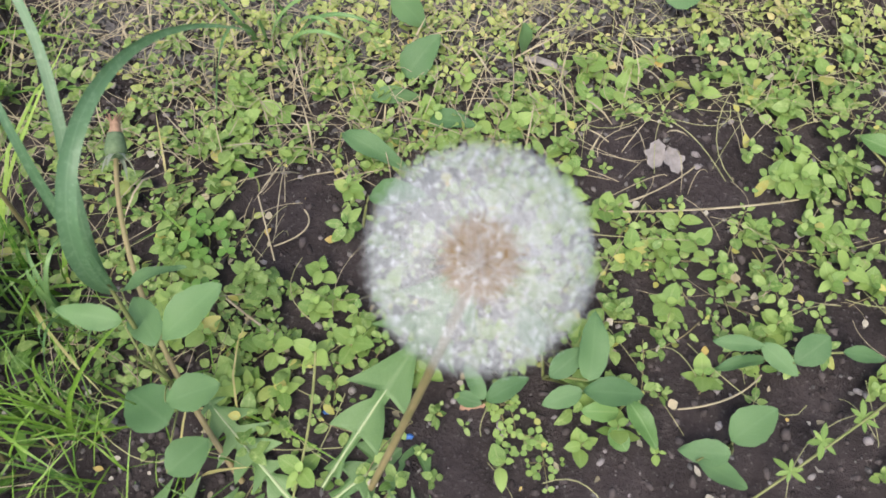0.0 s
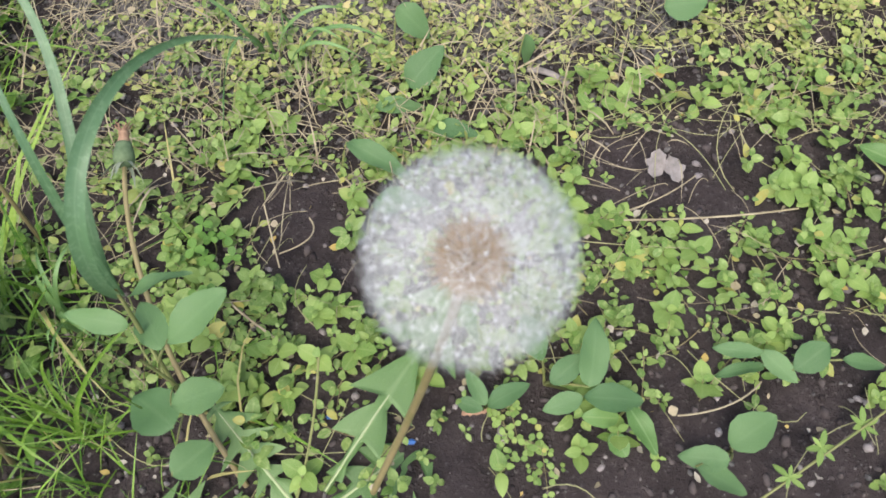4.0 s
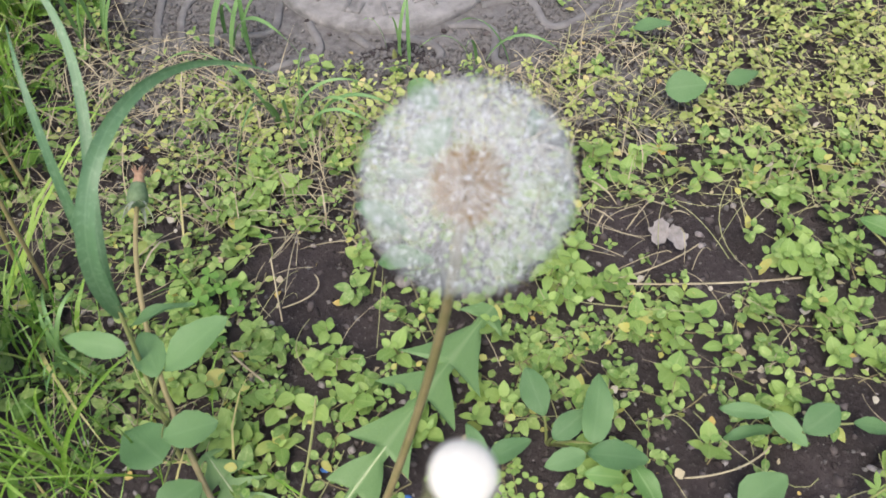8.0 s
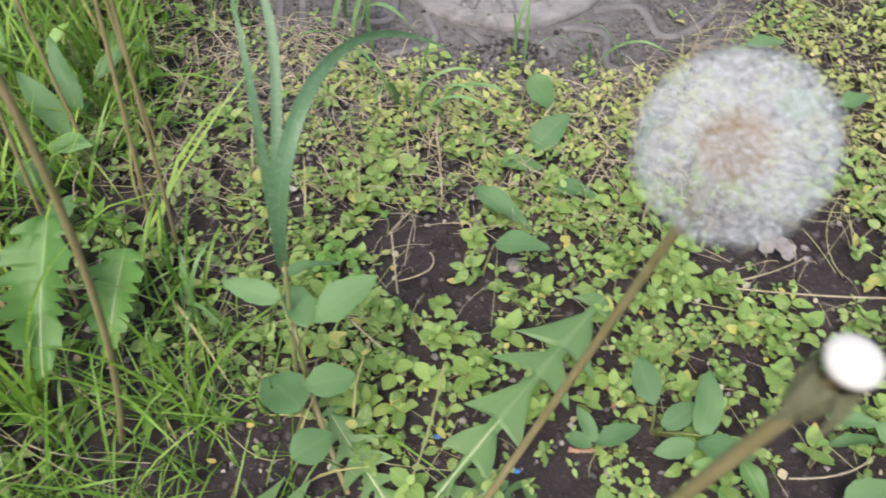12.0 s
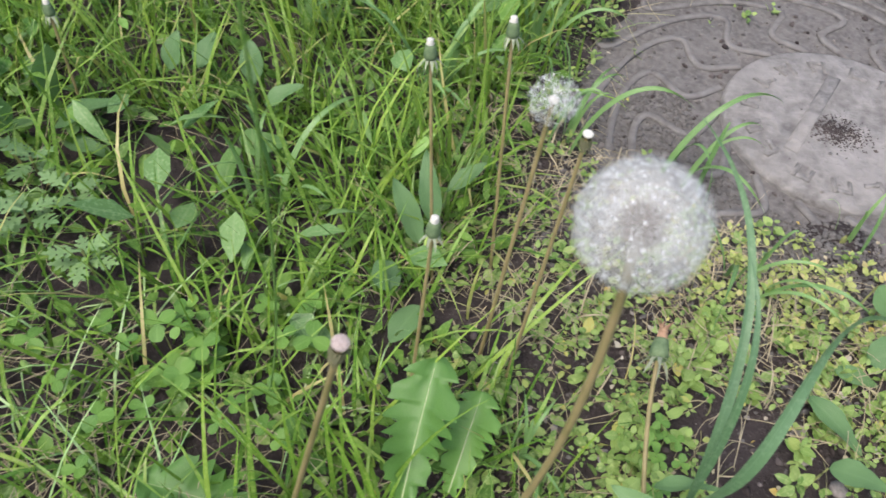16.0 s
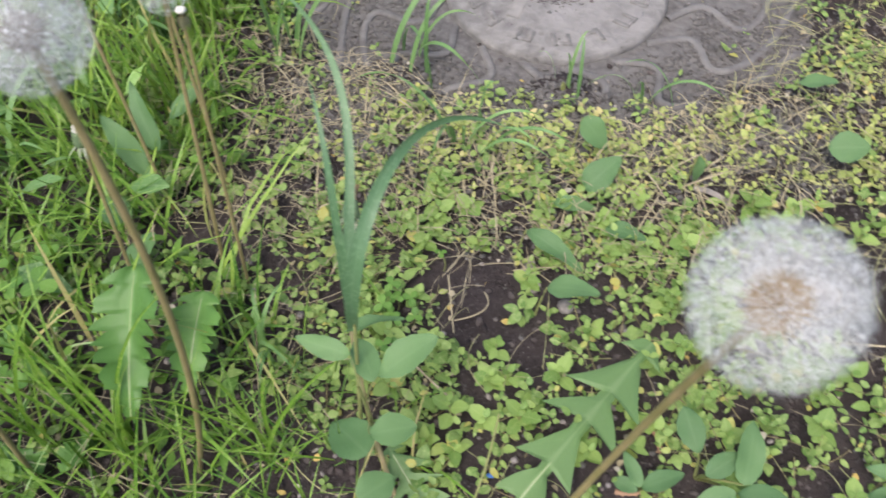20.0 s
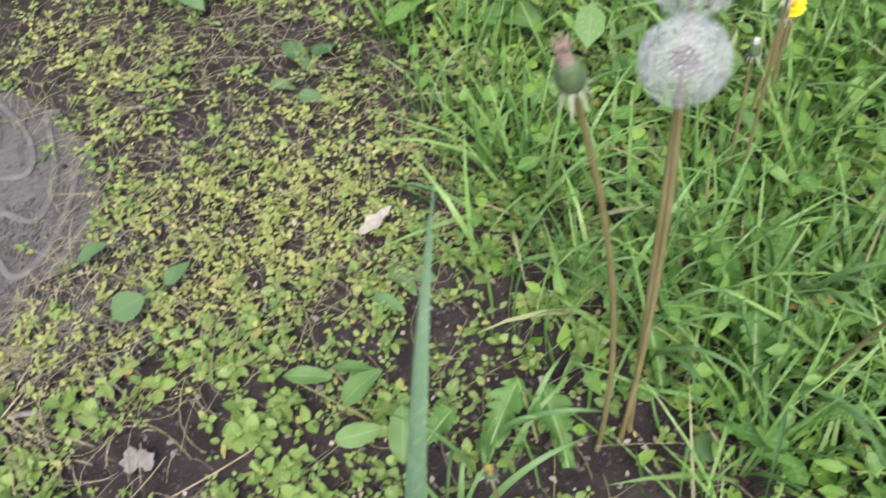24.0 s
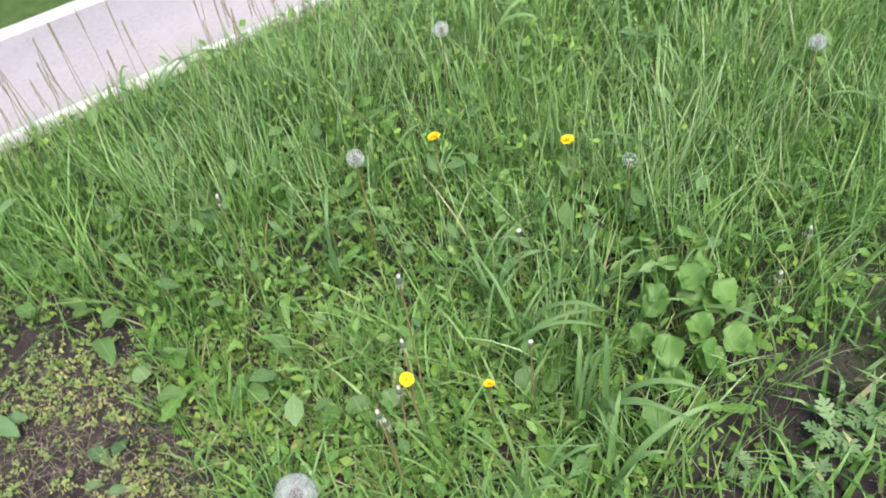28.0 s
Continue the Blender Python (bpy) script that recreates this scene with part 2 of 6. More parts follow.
def crumb_material():
    m, n, l, b = nodes_of("crumb")
    rnd = n.new("ShaderNodeNewGeometry").outputs["Random Per Island"]
    f = noise_of(n, l, 500, 3)
    c = mixed(n, l, (0.028, 0.022, 0.022), (0.10, 0.084, 0.081), ramp(n, l, rnd, 0.1, 1.0))
    c = mixed(n, l, c, (0.24, 0.215, 0.21), ramp(n, l, rnd, 0.93, 0.98))
    l.new(mixed(n, l, c, (0.05, 0.042, 0.042), ramp(n, l, f, 0.5, 0.8)), b.inputs["Base Color"])
    b.inputs["Roughness"].default_value, b.inputs["Specular IOR Level"].default_value = 0.95, 0.15
    return m


CRUMB = crumb_material()


def soil_material():
    m, n, l, b = nodes_of("soil")
    a = noise_of(n, l, 18, 8, 0.7)
    f = noise_of(n, l, 240, 6, 0.75)
    c = mixed(n, l, (0.034, 0.027, 0.027), (0.084, 0.068, 0.067), ramp(n, l, a, 0.35, 0.7))
    c = mixed(n, l, c, (0.18, 0.158, 0.155), ramp(n, l, f, 0.56, 0.78))
    far = n.new("ShaderNodeNewGeometry")
    d = n.new("ShaderNodeVectorMath")
    d.operation = "LENGTH"
    l.new(far.outputs["Position"], d.inputs[0])
    e = n.new("ShaderNodeMath")
    e.operation, e.inputs[1].default_value = "MULTIPLY_ADD", 2.2
    l.new(noise_of(n, l, 2.2, 5, 0.7), e.inputs[0])
    l.new(d.outputs["Value"], e.inputs[2])
    c = mixed(n, l, c, mixed(n, l, (0.05, 0.095, 0.022), (0.10, 0.16, 0.045), ramp(n, l, a, 0.3, 0.7)), ramp(n, l, e.outputs[0], 2.6, 3.6))
    l.new(c, b.inputs["Base Color"])
    b.inputs["Roughness"].default_value, b.inputs["Specular IOR Level"].default_value = 0.95, 0.15
    bump(n, l, b, f, 1.0, 0.007)
    return m


SOIL = soil_material()


# ---- mesh helpers ----
R = np.random.default_rng(7)


def mesh_of(name, verts, faces, uv, material, smooth=True):
    """A mesh from arrays of corners, quads (or triangles) and a UV pair for each corner."""
    me = bpy.data.meshes.new(name)
    verts, faces = np.asarray(verts, np.float32), np.asarray(faces, np.int32)
    k = faces.shape[1]
    me.vertices.add(len(verts))
    me.vertices.foreach_set("co", verts.ravel())
    me.loops.add(faces.size)
    me.loops.foreach_set("vertex_index", faces.ravel())
    me.polygons.add(len(faces))
    me.polygons.foreach_set("loop_start", np.arange(0, faces.size, k, dtype=np.int32))
    if smooth:
        me.polygons.foreach_set("use_smooth", np.ones(len(faces), bool))
    if uv is not None:
        layer = me.uv_layers.new(name="UVMap")
        layer.data.foreach_set("uv", np.asarray(uv, np.float32)[faces.ravel()].ravel())
    me.update(calc_edges=True)
    me.materials.append(material)
    return me


def grid_faces(rows, cols):
    i = np.arange((rows - 1) * (cols - 1))
    a = i // (cols - 1) * cols + i % (cols - 1)
    return np.stack([a, a + 1, a + cols + 1, a + cols], 1)


def blade(width, seg=4, side=1, droop=0.25, fold=0.15, wave=0.0, lobes=None):
    """A leaf 1 long along +y: width(v) gives its half-width; it sinks by droop and is folded along its midrib."""
    v = np.linspace(0, 1, seg + 1)
    u = np.linspace(-1, 1, 2 * side + 1)
    V, U = np.meshgrid(v, u, indexing="ij")
    w = np.maximum(width(V), 0.006)
    x = U * w
    z = -droop * V ** 2 + fold * abs(x) + wave * np.sin(V * 9 + U * 2) * abs(U)
    pts = np.stack([x, V, z], -1).reshape(-1, 3)
    uv = np.stack([U * 0.5 + 0.5, V], -1).reshape(-1, 2)
    return pts, grid_faces(len(v), len(u)), uv


def tube(points, radii, sides=6):
    """A tapered tube along points."""
    p = np.asarray(points, float)
    r = np.broadcast_to(radii, (len(p),))
    d = np.gradient(p, axis=0)
    d /= np.linalg.norm(d, axis=1)[:, None] + 1e-12
    ref = np.where(abs(d[:, 2:3]) > 0.9, [[1.0, 0, 0]], [[0, 0, 1.0]])
    a = np.cross(d, ref)
    a /= np.linalg.norm(a, axis=1)[:, None] + 1e-12
    b = np.cross(d, a)
    t = np.linspace(0, 2 * np.pi, sides + 1)
    ring = p[:, None] + r[:, None, None] * (a[:, None] * np.cos(t)[None, :, None] + b[:, None] * np.sin(t)[None, :, None])
    uv = np.stack(np.meshgrid(np.linspace(0, 1, len(p)), np.linspace(0, 1, sides + 1), indexing="ij")[::-1], -1)
    return ring.reshape(-1, 3), grid_faces(len(p), sides + 1), uv.reshape(-1, 2)


def bend(a, b, sag=0.0, lean=(0, 0, 0), n=12):
    """A smooth line from a to b, bowed by lean at its middle and by sag downwards."""
    t = np.linspace(0, 1, n)[:, None]
    return np.asarray(a) * (1 - t) + np.asarray(b) * t + 4 * t * (1 - t) * (np.asarray(lean) - np.array([0, 0, sag]))


def joined(pieces):
    """Several (verts, faces, uv) as one."""
    vs, fs, us, k = [], [], [], 0
    for v, f, u in pieces:
        vs.append(v), fs.append(f + k), us.append(u)
        k += len(v)
    return np.concatenate(vs), np.concatenate(fs), np.concatenate(us)


def turned(piece, m, scale=(1, 1, 1), place=(0, 0, 0)):
    return (piece[0] * np.asarray(scale)) @ np.asarray(m).T + np.asarray(place), piece[1], piece[2]


def rot3(yaw, pitch=0.0, roll=0.0):
    """Turn by roll about y, then pitch about x (up: plus), then yaw about z; radians."""
    return np.array(Matrix.Rotation(yaw, 3, "Z") @ Matrix.Rotation(pitch, 3, "X") @ Matrix.Rotation(roll, 3, "Y"))


def scattered(templates, places, yaw, pitch, roll, size, wide=None):
    """Many copies of the templates in one set of arrays."""
    out, which = [], R.integers(0, len(templates), len(places))
    size = np.asarray(size).reshape(len(places), -1) * np.ones((1, 3))
    cy, sy, cp, sp, cr, sr = np.cos(yaw), np.sin(yaw), np.cos(pitch), np.sin(pitch), np.cos(roll), np.sin(roll)
    m = np.stack([np.stack([cy * cr - sy * sp * sr, -sy * cp, cy * sr + sy * sp * cr], -1),
                  np.stack([sy * cr + cy * sp * sr, cy * cp, sy * sr - cy * sp * cr], -1),
                  np.stack([-cp * sr, sp, cp * cr], -1)], 1)
    for k, (v, f, u) in enumerate(templates):
        s = np.where(which == k)[0]
        if not len(s):
            continue
        pv = np.einsum("nij,nvj->nvi", m[s], v[None] * size[s][:, None]) + places[s][:, None]
        pf = f[None] + (np.arange(len(s)) * len(v))[:, None, None]
        out.append((pv.reshape(-1, 3), pf.reshape(-1, f.shape[1]), np.tile(u, (len(s), 1))))
    return joined(out)


def thing(name, data, material=None, label="", category="", group="", kind="", m=None):
    ob = new(name, mesh_of(name, *data, material) if isinstance(data, tuple) else data)
    if m is not None:
        ob.matrix_world = m
    return tagged(ob, label, category, group, kind)


def part(name, data, material, parent, label="", m=None):
    ob = new(name, mesh_of(name, *data, material) if isinstance(data, tuple) else data)
    ob.parent = parent
    if m is not None:
        ob.matrix_basis = m
    return tagged(ob, label) if label else ob


def oval(v, w=0.3, top=0.42, full=0.8):
    """Half-width of an egg-shaped leaf whose broadest place is at top."""
    return w * np.sin(np.pi * np.clip(v, 0, 1) ** (math.log(0.5) / math.log(top))) ** full


# ---- ground ----
def spread(lo, hi, step, far):
    core = np.arange(lo, hi + step / 2, step)
    out = np.geomspace(step * 2, far, 26)
    return np.concatenate([lo - out[::-1], core, hi + out])


COVER = Vector((-0.066, 0.782, 0.0))


def fbm(x, y, scale, seed):
    """Smooth uneven ground from a few sine waves."""
    g = np.random.default_rng(seed)
    h = 0
    for k in range(14):
        a, q = g.uniform(0, 2 * np.pi, 2)
        s = scale * 1.35 ** k
        h = h + np.sin((x * np.cos(a) + y * np.sin(a)) * s + q) / 1.3 ** k
    return h / 3.0


def height(x, y):
    h = 0.006 * fbm(x, y, 9, 3) + 0.0030 * fbm(x, y, 60, 4)
    d = np.hypot(x - COVER.x, y - COVER.y)
    sunk = np.clip((0.33 - d) / 0.06, 0, 1) * np.clip((y - 0.585 + 0.03 * np.sin(x * 31)) / 0.05, 0, 1)
    h = np.where(d < 0.36, h * 0.4 + 0.006, h) * (1 - sunk) - 0.014 * sunk
    return h * np.clip(2.5 - np.hypot(x, y) / 3, 0, 1)


gx, gy = spread(-0.75, 2.3, 0.0105, 300), spread(-0.35, 1.6, 0.0105, 300)
GX, GY = np.meshgrid(gx, gy)
GZ = height(GX, GY) + R.normal(0, 0.0014, GX.shape) * (np.hypot(GX, GY) < 3)
ground = thing("ground", (np.stack([GX, GY, GZ], -1).reshape(-1, 3), grid_faces(len(gy), len(gx)), None), SOIL,
               "dark crumbly garden soil under the weeds", "soil", kind="structure")


# ---- round cover in the soil ----
def disc(r, z0, z1, n=96, bevel=0.004):
    rr = [0.0005, r * 0.5, r - bevel, r - bevel * 0.3, r, r]
    zz = [z1, z1, z1, z1 - bevel * 0.3, z1 - bevel, z0]
    t = np.linspace(0, 2 * np.pi, n + 1)
    v = np.stack([np.outer(rr, np.cos(t)), np.outer(rr, np.sin(t)), np.outer(zz, np.ones(n + 1))], -1)
    uv = v[..., :2] * 0.5 + 0.5
    return v.reshape(-1, 3), grid_faces(6, n + 1)[:, ::-1], uv.reshape(-1, 2)


cover = thing("manhole_cover", disc(0.315, -0.03, -0.002), DIRT, "worn grey-pink round manhole cover sunk in soil", "manhole cover",
              m=Matrix.Translation(COVER))
plate = part("raised_disc", disc(0.137, -0.01, 0.0065, 96, 0.006), CONCRETE, cover, "smooth worn middle plate")


def slab(x, y, z, bevel=0.0015):
    """A block x by y by z with its base at the origin and its upper edges bevelled."""
    v = []
    for h, e in ((0, 0), (z - bevel, 0), (z, bevel)):
        v += [(-x / 2 + e, -y / 2 + e, h), (x / 2 - e, -y / 2 + e, h), (x / 2 - e, y / 2 - e, h), (-x / 2 + e, y / 2 - e, h)]
    f = [(8, 9, 10, 11), (3, 2, 1, 0)] + [(r + i, r + (i + 1) % 4, r + 4 + (i + 1) % 4, r + 4 + i) for r in (0, 4) for i in range(4)]
    return np.array(v), np.array(f), np.array(v)[:, :2]


# worn raised marks round the plate, too worn to read
for k in range(15):
    a = math.radians(24 * k + 7)
    for da, dr, w, h in (((0.0, 0.0, 0.022, 0.006), (0.09, 0.007, 0.006, 0.014), (0.16, 0.0, 0.020, 0.005)) if k % 3 else ((0.0, -0.006, 0.006, 0.018), (0.1, 0.0, 0.022, 0.006))):
        r = 0.104 + dr
        part("worn_mark", slab(w, h, 0.0026), CONCRETE, plate, m=Matrix.Translation((r * math.cos(a + da), r * math.sin(a + da), 0.0062)) @ Matrix.Rotation(a + da + R.normal(0, 0.1), 4, "Z"))
part("worn_bar", slab(0.016, 0.16, 0.0024), CONCRETE, plate, m=Matrix.Translation((-0.03, 0.01, 0.0062)) @ Matrix.Rotation(-0.25, 4, "Z"))
ringline = np.linspace(0, 2 * np.pi, 28)
part("worn_ring", tube(np.stack([0.016 * np.cos(ringline), 0.016 * np.sin(ringline), ringline * 0], -1), 0.0016, 5), CONCRETE, plate, m=Matrix.Translation((0.10, 0.03, 0.0066)))
for k in range(17):
    # low flat-topped ribs that wind outwards from the plate
    a = 2 * np.pi * k / 17
    rr = np.linspace(0.142, 0.31, 34)
    f = (rr - 0.142) / 0.168
    ang = a + 0.6 * f + (0.13 + 0.12 * f) * np.sin(f * 2 * np.pi * 1.35 + 0.3)
    line = np.stack([rr * np.cos(ang), rr * np.sin(ang), np.zeros(34)], -1)
    v, fc, u = tube(line, 0.0048, 8)
    v[:, 2] = np.clip(v[:, 2] * 0.9, -0.003, 0.0028) - 0.0012 + 0.0008 * np.sin(k * 2.3 + v[:, 0] * 60)
    part("ridge", (v, fc, u), RIDGE, cover)


# ---- low weeds ----
CHICK_LEAF = [blade(lambda v, w=w: oval(v, w, 0.40, 0.78), 4, 1, d, 0.16) for w, d in ((0.31, 0.12), (0.26, 0.3), (0.35, -0.05))]
FINE_LEAF = [blade(lambda v, w=w, t=t: oval(v, w, t, 0.72), 7, 1, d, 0.15, 0.025) for w, t, d in ((0.33, 0.42, 0.14), (0.28, 0.44, 0.34), (0.37, 0.42, -0.04))]


def shoot(pairs, seed, leaf=CHICK_LEAF):
    """A chickweed shoot 1 high: stem with opposite pairs of leaves, crowded towards its tip."""
    g = np.random.default_rng(seed)
    leaves, yaw = [], g.uniform(0, 6.28)
    for k in range(pairs):
        h = (k + 1) / pairs
        size = 0.62 * (0.55 + 0.75 * h * (1 - h) * 2) * g.uniform(0.8, 1.15)
        if k == pairs - 1:
            size = 0.34
        for s in (0, np.pi):
            leaves.append(turned(leaf[g.integers(3)], rot3(yaw + s + g.normal(0, 0.25), 0.08 + 0.26 * h + g.normal(0, 0.32), g.normal(0, 0.32)), size, (-0.07 * math.sin(yaw + s), 0.07 * math.cos(yaw + s), 0.35 + h * 0.65)))
        yaw += np.pi / 2 + g.normal(0, 0.25)
    return joined(leaves)


def inside(x, y, cx, cy, rx, ry):
    return np.exp(-(((x - cx) / rx) ** 2 + ((y - cy) / ry) ** 2))


def weed_density(x, y):
    """How thickly the chickweed stands (0 to 1)."""
    d = 0.50 + 0.35 * fbm(x, y, 16, 11)
    d = d + 0.45 * inside(x, y, 0.42, 0.55, 0.16, 0.12) + 0.3 * inside(x, y, 0.0, 0.5, 0.3, 0.07)
    d = d - 0.85 * inside(x, y, -0.10, 0.31, 0.07, 0.045) - 0.8 * inside(x, y, 0.195, 0.345, 0.05, 0.035) - 0.3 * inside(x, y, 0.23, 0.38, 0.07, 0.05) - 0.45 * inside(x, y, 0.24, 0.14, 0.10, 0.07)
    d = d + 0.2 * inside(x, y, 0.38, 0.3, 0.12, 0.15) - 0.4 * inside(x, y, 0.16, 0.5, 0.05, 0.04) - 0.35 * inside(x, y, 0.50, 0.83, 0.10, 0.10) + 0.3 * inside(x, y, -0.22, 0.36, 0.05, 0.05) + 0.45 * inside(x, y, -0.21, 0.27, 0.06, 0.08) + 0.45 * inside(x, y, 0.20, 0.26, 0.08, 0.03) - 0.7 * inside(x, y, -0.29, 0.09, 0.10, 0.08) + 0.55 * inside(x, y, -0.09, 0.22, 0.09, 0.06) + 0.6 * inside(x, y, -0.32, 0.33, 0.10, 0.14)
    d = d - 3.0 * np.clip((0.30 - np.hypot(x - COVER.x, y - COVER.y)) / 0.05, 0, 1) * np.clip((y - 0.57) / 0.06, 0, 1)
    d = d - 0.35 * np.clip((0.20 - y) / 0.12, 0, 1) - 0.9 * inside(x, y, 1.45, -0.22, 0.3, 0.14)
    return np.clip(d, 0.03, 1) * (np.hypot(x - COVER.x, y - COVER.y) > 0.2)


def sow(n, x0, x1, y0, y1, density):
    p = np.stack([R.uniform(x0, x1, n), R.uniform(y0, y1, n)], -1)
    p = p[R.uniform(0, 1, n) < density(p[:, 0], p[:, 1])]
    return np.column_stack([p, height(p[:, 0], p[:, 1])])


SHOOTS = [shoot(k, s) for s, k in enumerate((1, 2, 2, 3, 3, 2, 4))]
FINE_SHOOTS = [shoot(k, s, FINE_LEAF) for s, k in enumerate((1, 2, 1, 3, 3, 2, 3, 4))]


def carpet(name, p, size, material, label, shoots=SHOOTS):
    n = len(p)
    data = scattered(shoots, p, R.uniform(0, 6.28, n), R.normal(0, 0.25, n), R.normal(0, 0.25, n), size)
    return thing(name, data, material, label, "weeds", kind="stuff")


def runners(n, x0, x1, y0, y1, density, material, stem_material, leaf, label):
    """Creeping shoots: a thin stem along the soil with a pair of leaves at each joint and a small rosette at its end."""
    leaves, stalks = [], []
    for q in sow(n, x0, x1, y0, y1, density):
        a, L = R.uniform(0, 6.28), R.uniform(0.025, 0.085)
        t = np.linspace(0, 1, 7)
        turn = a + R.normal(0, 0.5) * t
        x = q[0] + np.cumsum(np.cos(turn)) * L / 7
        y = q[1] + np.cumsum(np.sin(turn)) * L / 7
        if density(x[-1:], y[-1:])[0] < 0.15:
            continue
        z = height(x, y) + 0.003 + R.uniform(0.002, 0.016) * t ** 0.7
        line = np.stack([x, y, z], -1)
        stalks.append(tube(line, np.linspace(0.0005, 0.0003, 7), 4))
        joints = max(2, int(L / R.uniform(0.010, 0.016)))
        for k in range(1, joints + 1):
            f = k / joints * 6
            i = min(int(f), 5)
            at = line[i] + (line[i + 1] - line[i]) * (f - i)
            side = R.normal(0, 0.35) + (math.pi / 2 if k % 2 else 0.35)
            size = R.uniform(*leaf) * (0.7 if k == joints else 1.0)
            for s in (0, math.pi) if k < joints else (0, math.pi, 1.57, 4.71):
                yaw = a + side + s - math.pi / 2
                leaves.append(turned(FINE_LEAF[R.integers(3)], rot3(yaw, R.normal(0.2, 0.34), R.normal(0, 0.34)), size * R.uniform(0.8, 1.15), at + 0.0015 * np.array([-math.sin(yaw), math.cos(yaw), 0.3])))
    thing("chickweed", joined(leaves), material, label, "weeds", kind="stuff")
    thing("creeping_stems", joined(stalks), stem_material, "thin creeping stems of the chickweed", "stems", kind="stuff")


BROWN_STEM = plain_material("brownish_creeping_stem", (0.13, 0.10, 0.055), (0.25, 0.22, 0.11), 90, 0.7)
runners(620, -0.30, 0.50, 0.0, 0.46, weed_density, CHICK, BROWN_STEM, (0.0065, 0.0115), "creeping chickweed with round bright green leaves in pairs")
runners(620, -0.30, 0.62, 0.44, 1.1, weed_density, CHICK_YELLOW, CREEPER, (0.0055, 0.0105), "creeping yellowish chickweed with round leaves in pairs")
p = sow(15000, -0.55, 0.85, -0.12, 1.75, weed_density)
near = np.clip((0.50 - p[:, 1]) / 0.15, 0, 1)
p = p[R.uniform(0, 1, len(p)) > 0.62 * near]
near = np.clip((0.50 - p[:, 1]) / 0.15, 0, 1)
yellowish = inside(p[:, 0], p[:, 1], 0.42, 0.58, 0.2, 0.14) + 0.9 * inside(p[:, 0], p[:, 1], 0.28, 0.98, 0.14, 0.2) + inside(p[:, 0], p[:, 1], 0.0, 0.52, 0.3, 0.08) > R.uniform(0.1, 1.0, len(p))
size = R.uniform(0.009, 0.025, len(p)) * (1 + 0.3 * near * R.uniform(0, 1, len(p)))
close = ~yellowish & (p[:, 1] < 0.42)
apart = ~yellowish & ~close
carpet("chickweed", p[close], size[close], CHICK, "low bright green chickweed scattered over dark soil", FINE_SHOOTS)
carpet("chickweed", p[apart], size[apart], CHICK, "low bright green chickweed spreading over dark soil")
carpet("yellowed_chickweed", p[yellowish], R.uniform(0.009, 0.020, yellowish.sum()), CHICK_YELLOW, "yellowing chickweed with thin pale stems")


# ---- grass ----
def grass_templates(bows):
    out = []
    for bow, fold in bows:
        v, f, u = blade(lambda t: 0.5 * (1 - t ** 2.2) * (0.6 + 0.4 * np.minimum(t * 6, 1)), 4, 1, 0, 0)
        a = v[:, 1] * bow * 2.0
        y = np.where(bow * 2 > 1e-3, (1 - np.cos(a)) / (bow * 2), 0)
        z = np.sin(a) / (bow * 2)
        out.append((np.stack([v[:, 0], y + abs(v[:, 0]) * fold * 0.0, z], -1), f, u))
    return out


BLADES = grass_templates(((0.1, 0.2), (0.3, 0.3), (0.65, 0.25), (0.95, 0.4)))
UPRIGHT = grass_templates(((0.06, 0.2), (0.16, 0.3), (0.3, 0.25), (0.6, 0.4)))
SHORT = [(np.array([(-0.5, 0, 0), (0.5, 0, 0), (0.4, 0.1, 0.6), (-0.4, 0.1, 0.6), (0, b, 1 - b * 0.4), (0, b, 1 - b * 0.4)]), np.array([(0, 1, 2, 3), (3, 2, 5, 4)]), np.array([(0, 0), (1, 0), (1, 0.6), (0, 0.6), (0.5, 1), (0.5, 1)], float)) for b in (0.3, 0.6)]


def clumped(n, per, wide, *where):
    """Grass in clumps: the feet of the blades, and the way each one leans out of its clump."""
    p = np.repeat(sow(n, *where), per, 0)
    off = R.normal(0, wide, (len(p), 2)) * np.repeat(R.uniform(0.5, 1.6, len(p) // per), per)[:, None]
    p[:, :2] += off
    p[:, 2] = height(p[:, 0], p[:, 1])
    keep = R.uniform(0, 1, len(p)) < 0.85
    return p[keep], (np.arctan2(-off[:, 0], off[:, 1]) + R.normal(0, 0.7, len(p)))[keep]


def lawn(name, p, length, width, lean, material, label, yaw=None, forms=BLADES):
    n = len(p)
    s = np.stack([width, length, length], -1)
    data = scattered(forms, p, R.uniform(0, 6.28, n) if yaw is None else yaw, -abs(R.normal(0, lean, n)), R.normal(0, 0.15, n), s)
    return thing(name, data, material, label, "grass", kind="stuff")


def left_grass(x, y):
    edge = -0.36 + 0.05 * fbm(x, y, 12, 5) + 0.1 * inside(x, y, -0.26, 0.2, 0.2, 0.12)
    bare = np.clip(1 - 0.6 * inside(x, y, -0.32, 0.06, 0.16, 0.11) - 0.85 * inside(x, y, -0.72, 0.26, 0.08, 0.05) - 0.5 * inside(x, y, -0.55, 0.20, 0.14, 0.10), 0, 1)
    ends = np.clip((y + 0.42 + 0.1 * fbm(x, y, 5, 74)) / 0.3, 0, 1) * np.clip((1.75 - y) / 0.5, 0, 1) * np.clip((x + 2.0 + 0.1 * fbm(x, y, 5, 75)) / 0.6, 0, 1)
    return bare * ends * np.clip((edge - x) / 0.12, 0, 1) * (0.78 + 0.4 * fbm(x, y, 14, 6)) * (np.hypot(x - COVER.x, y - COVER.y) > 0.31)


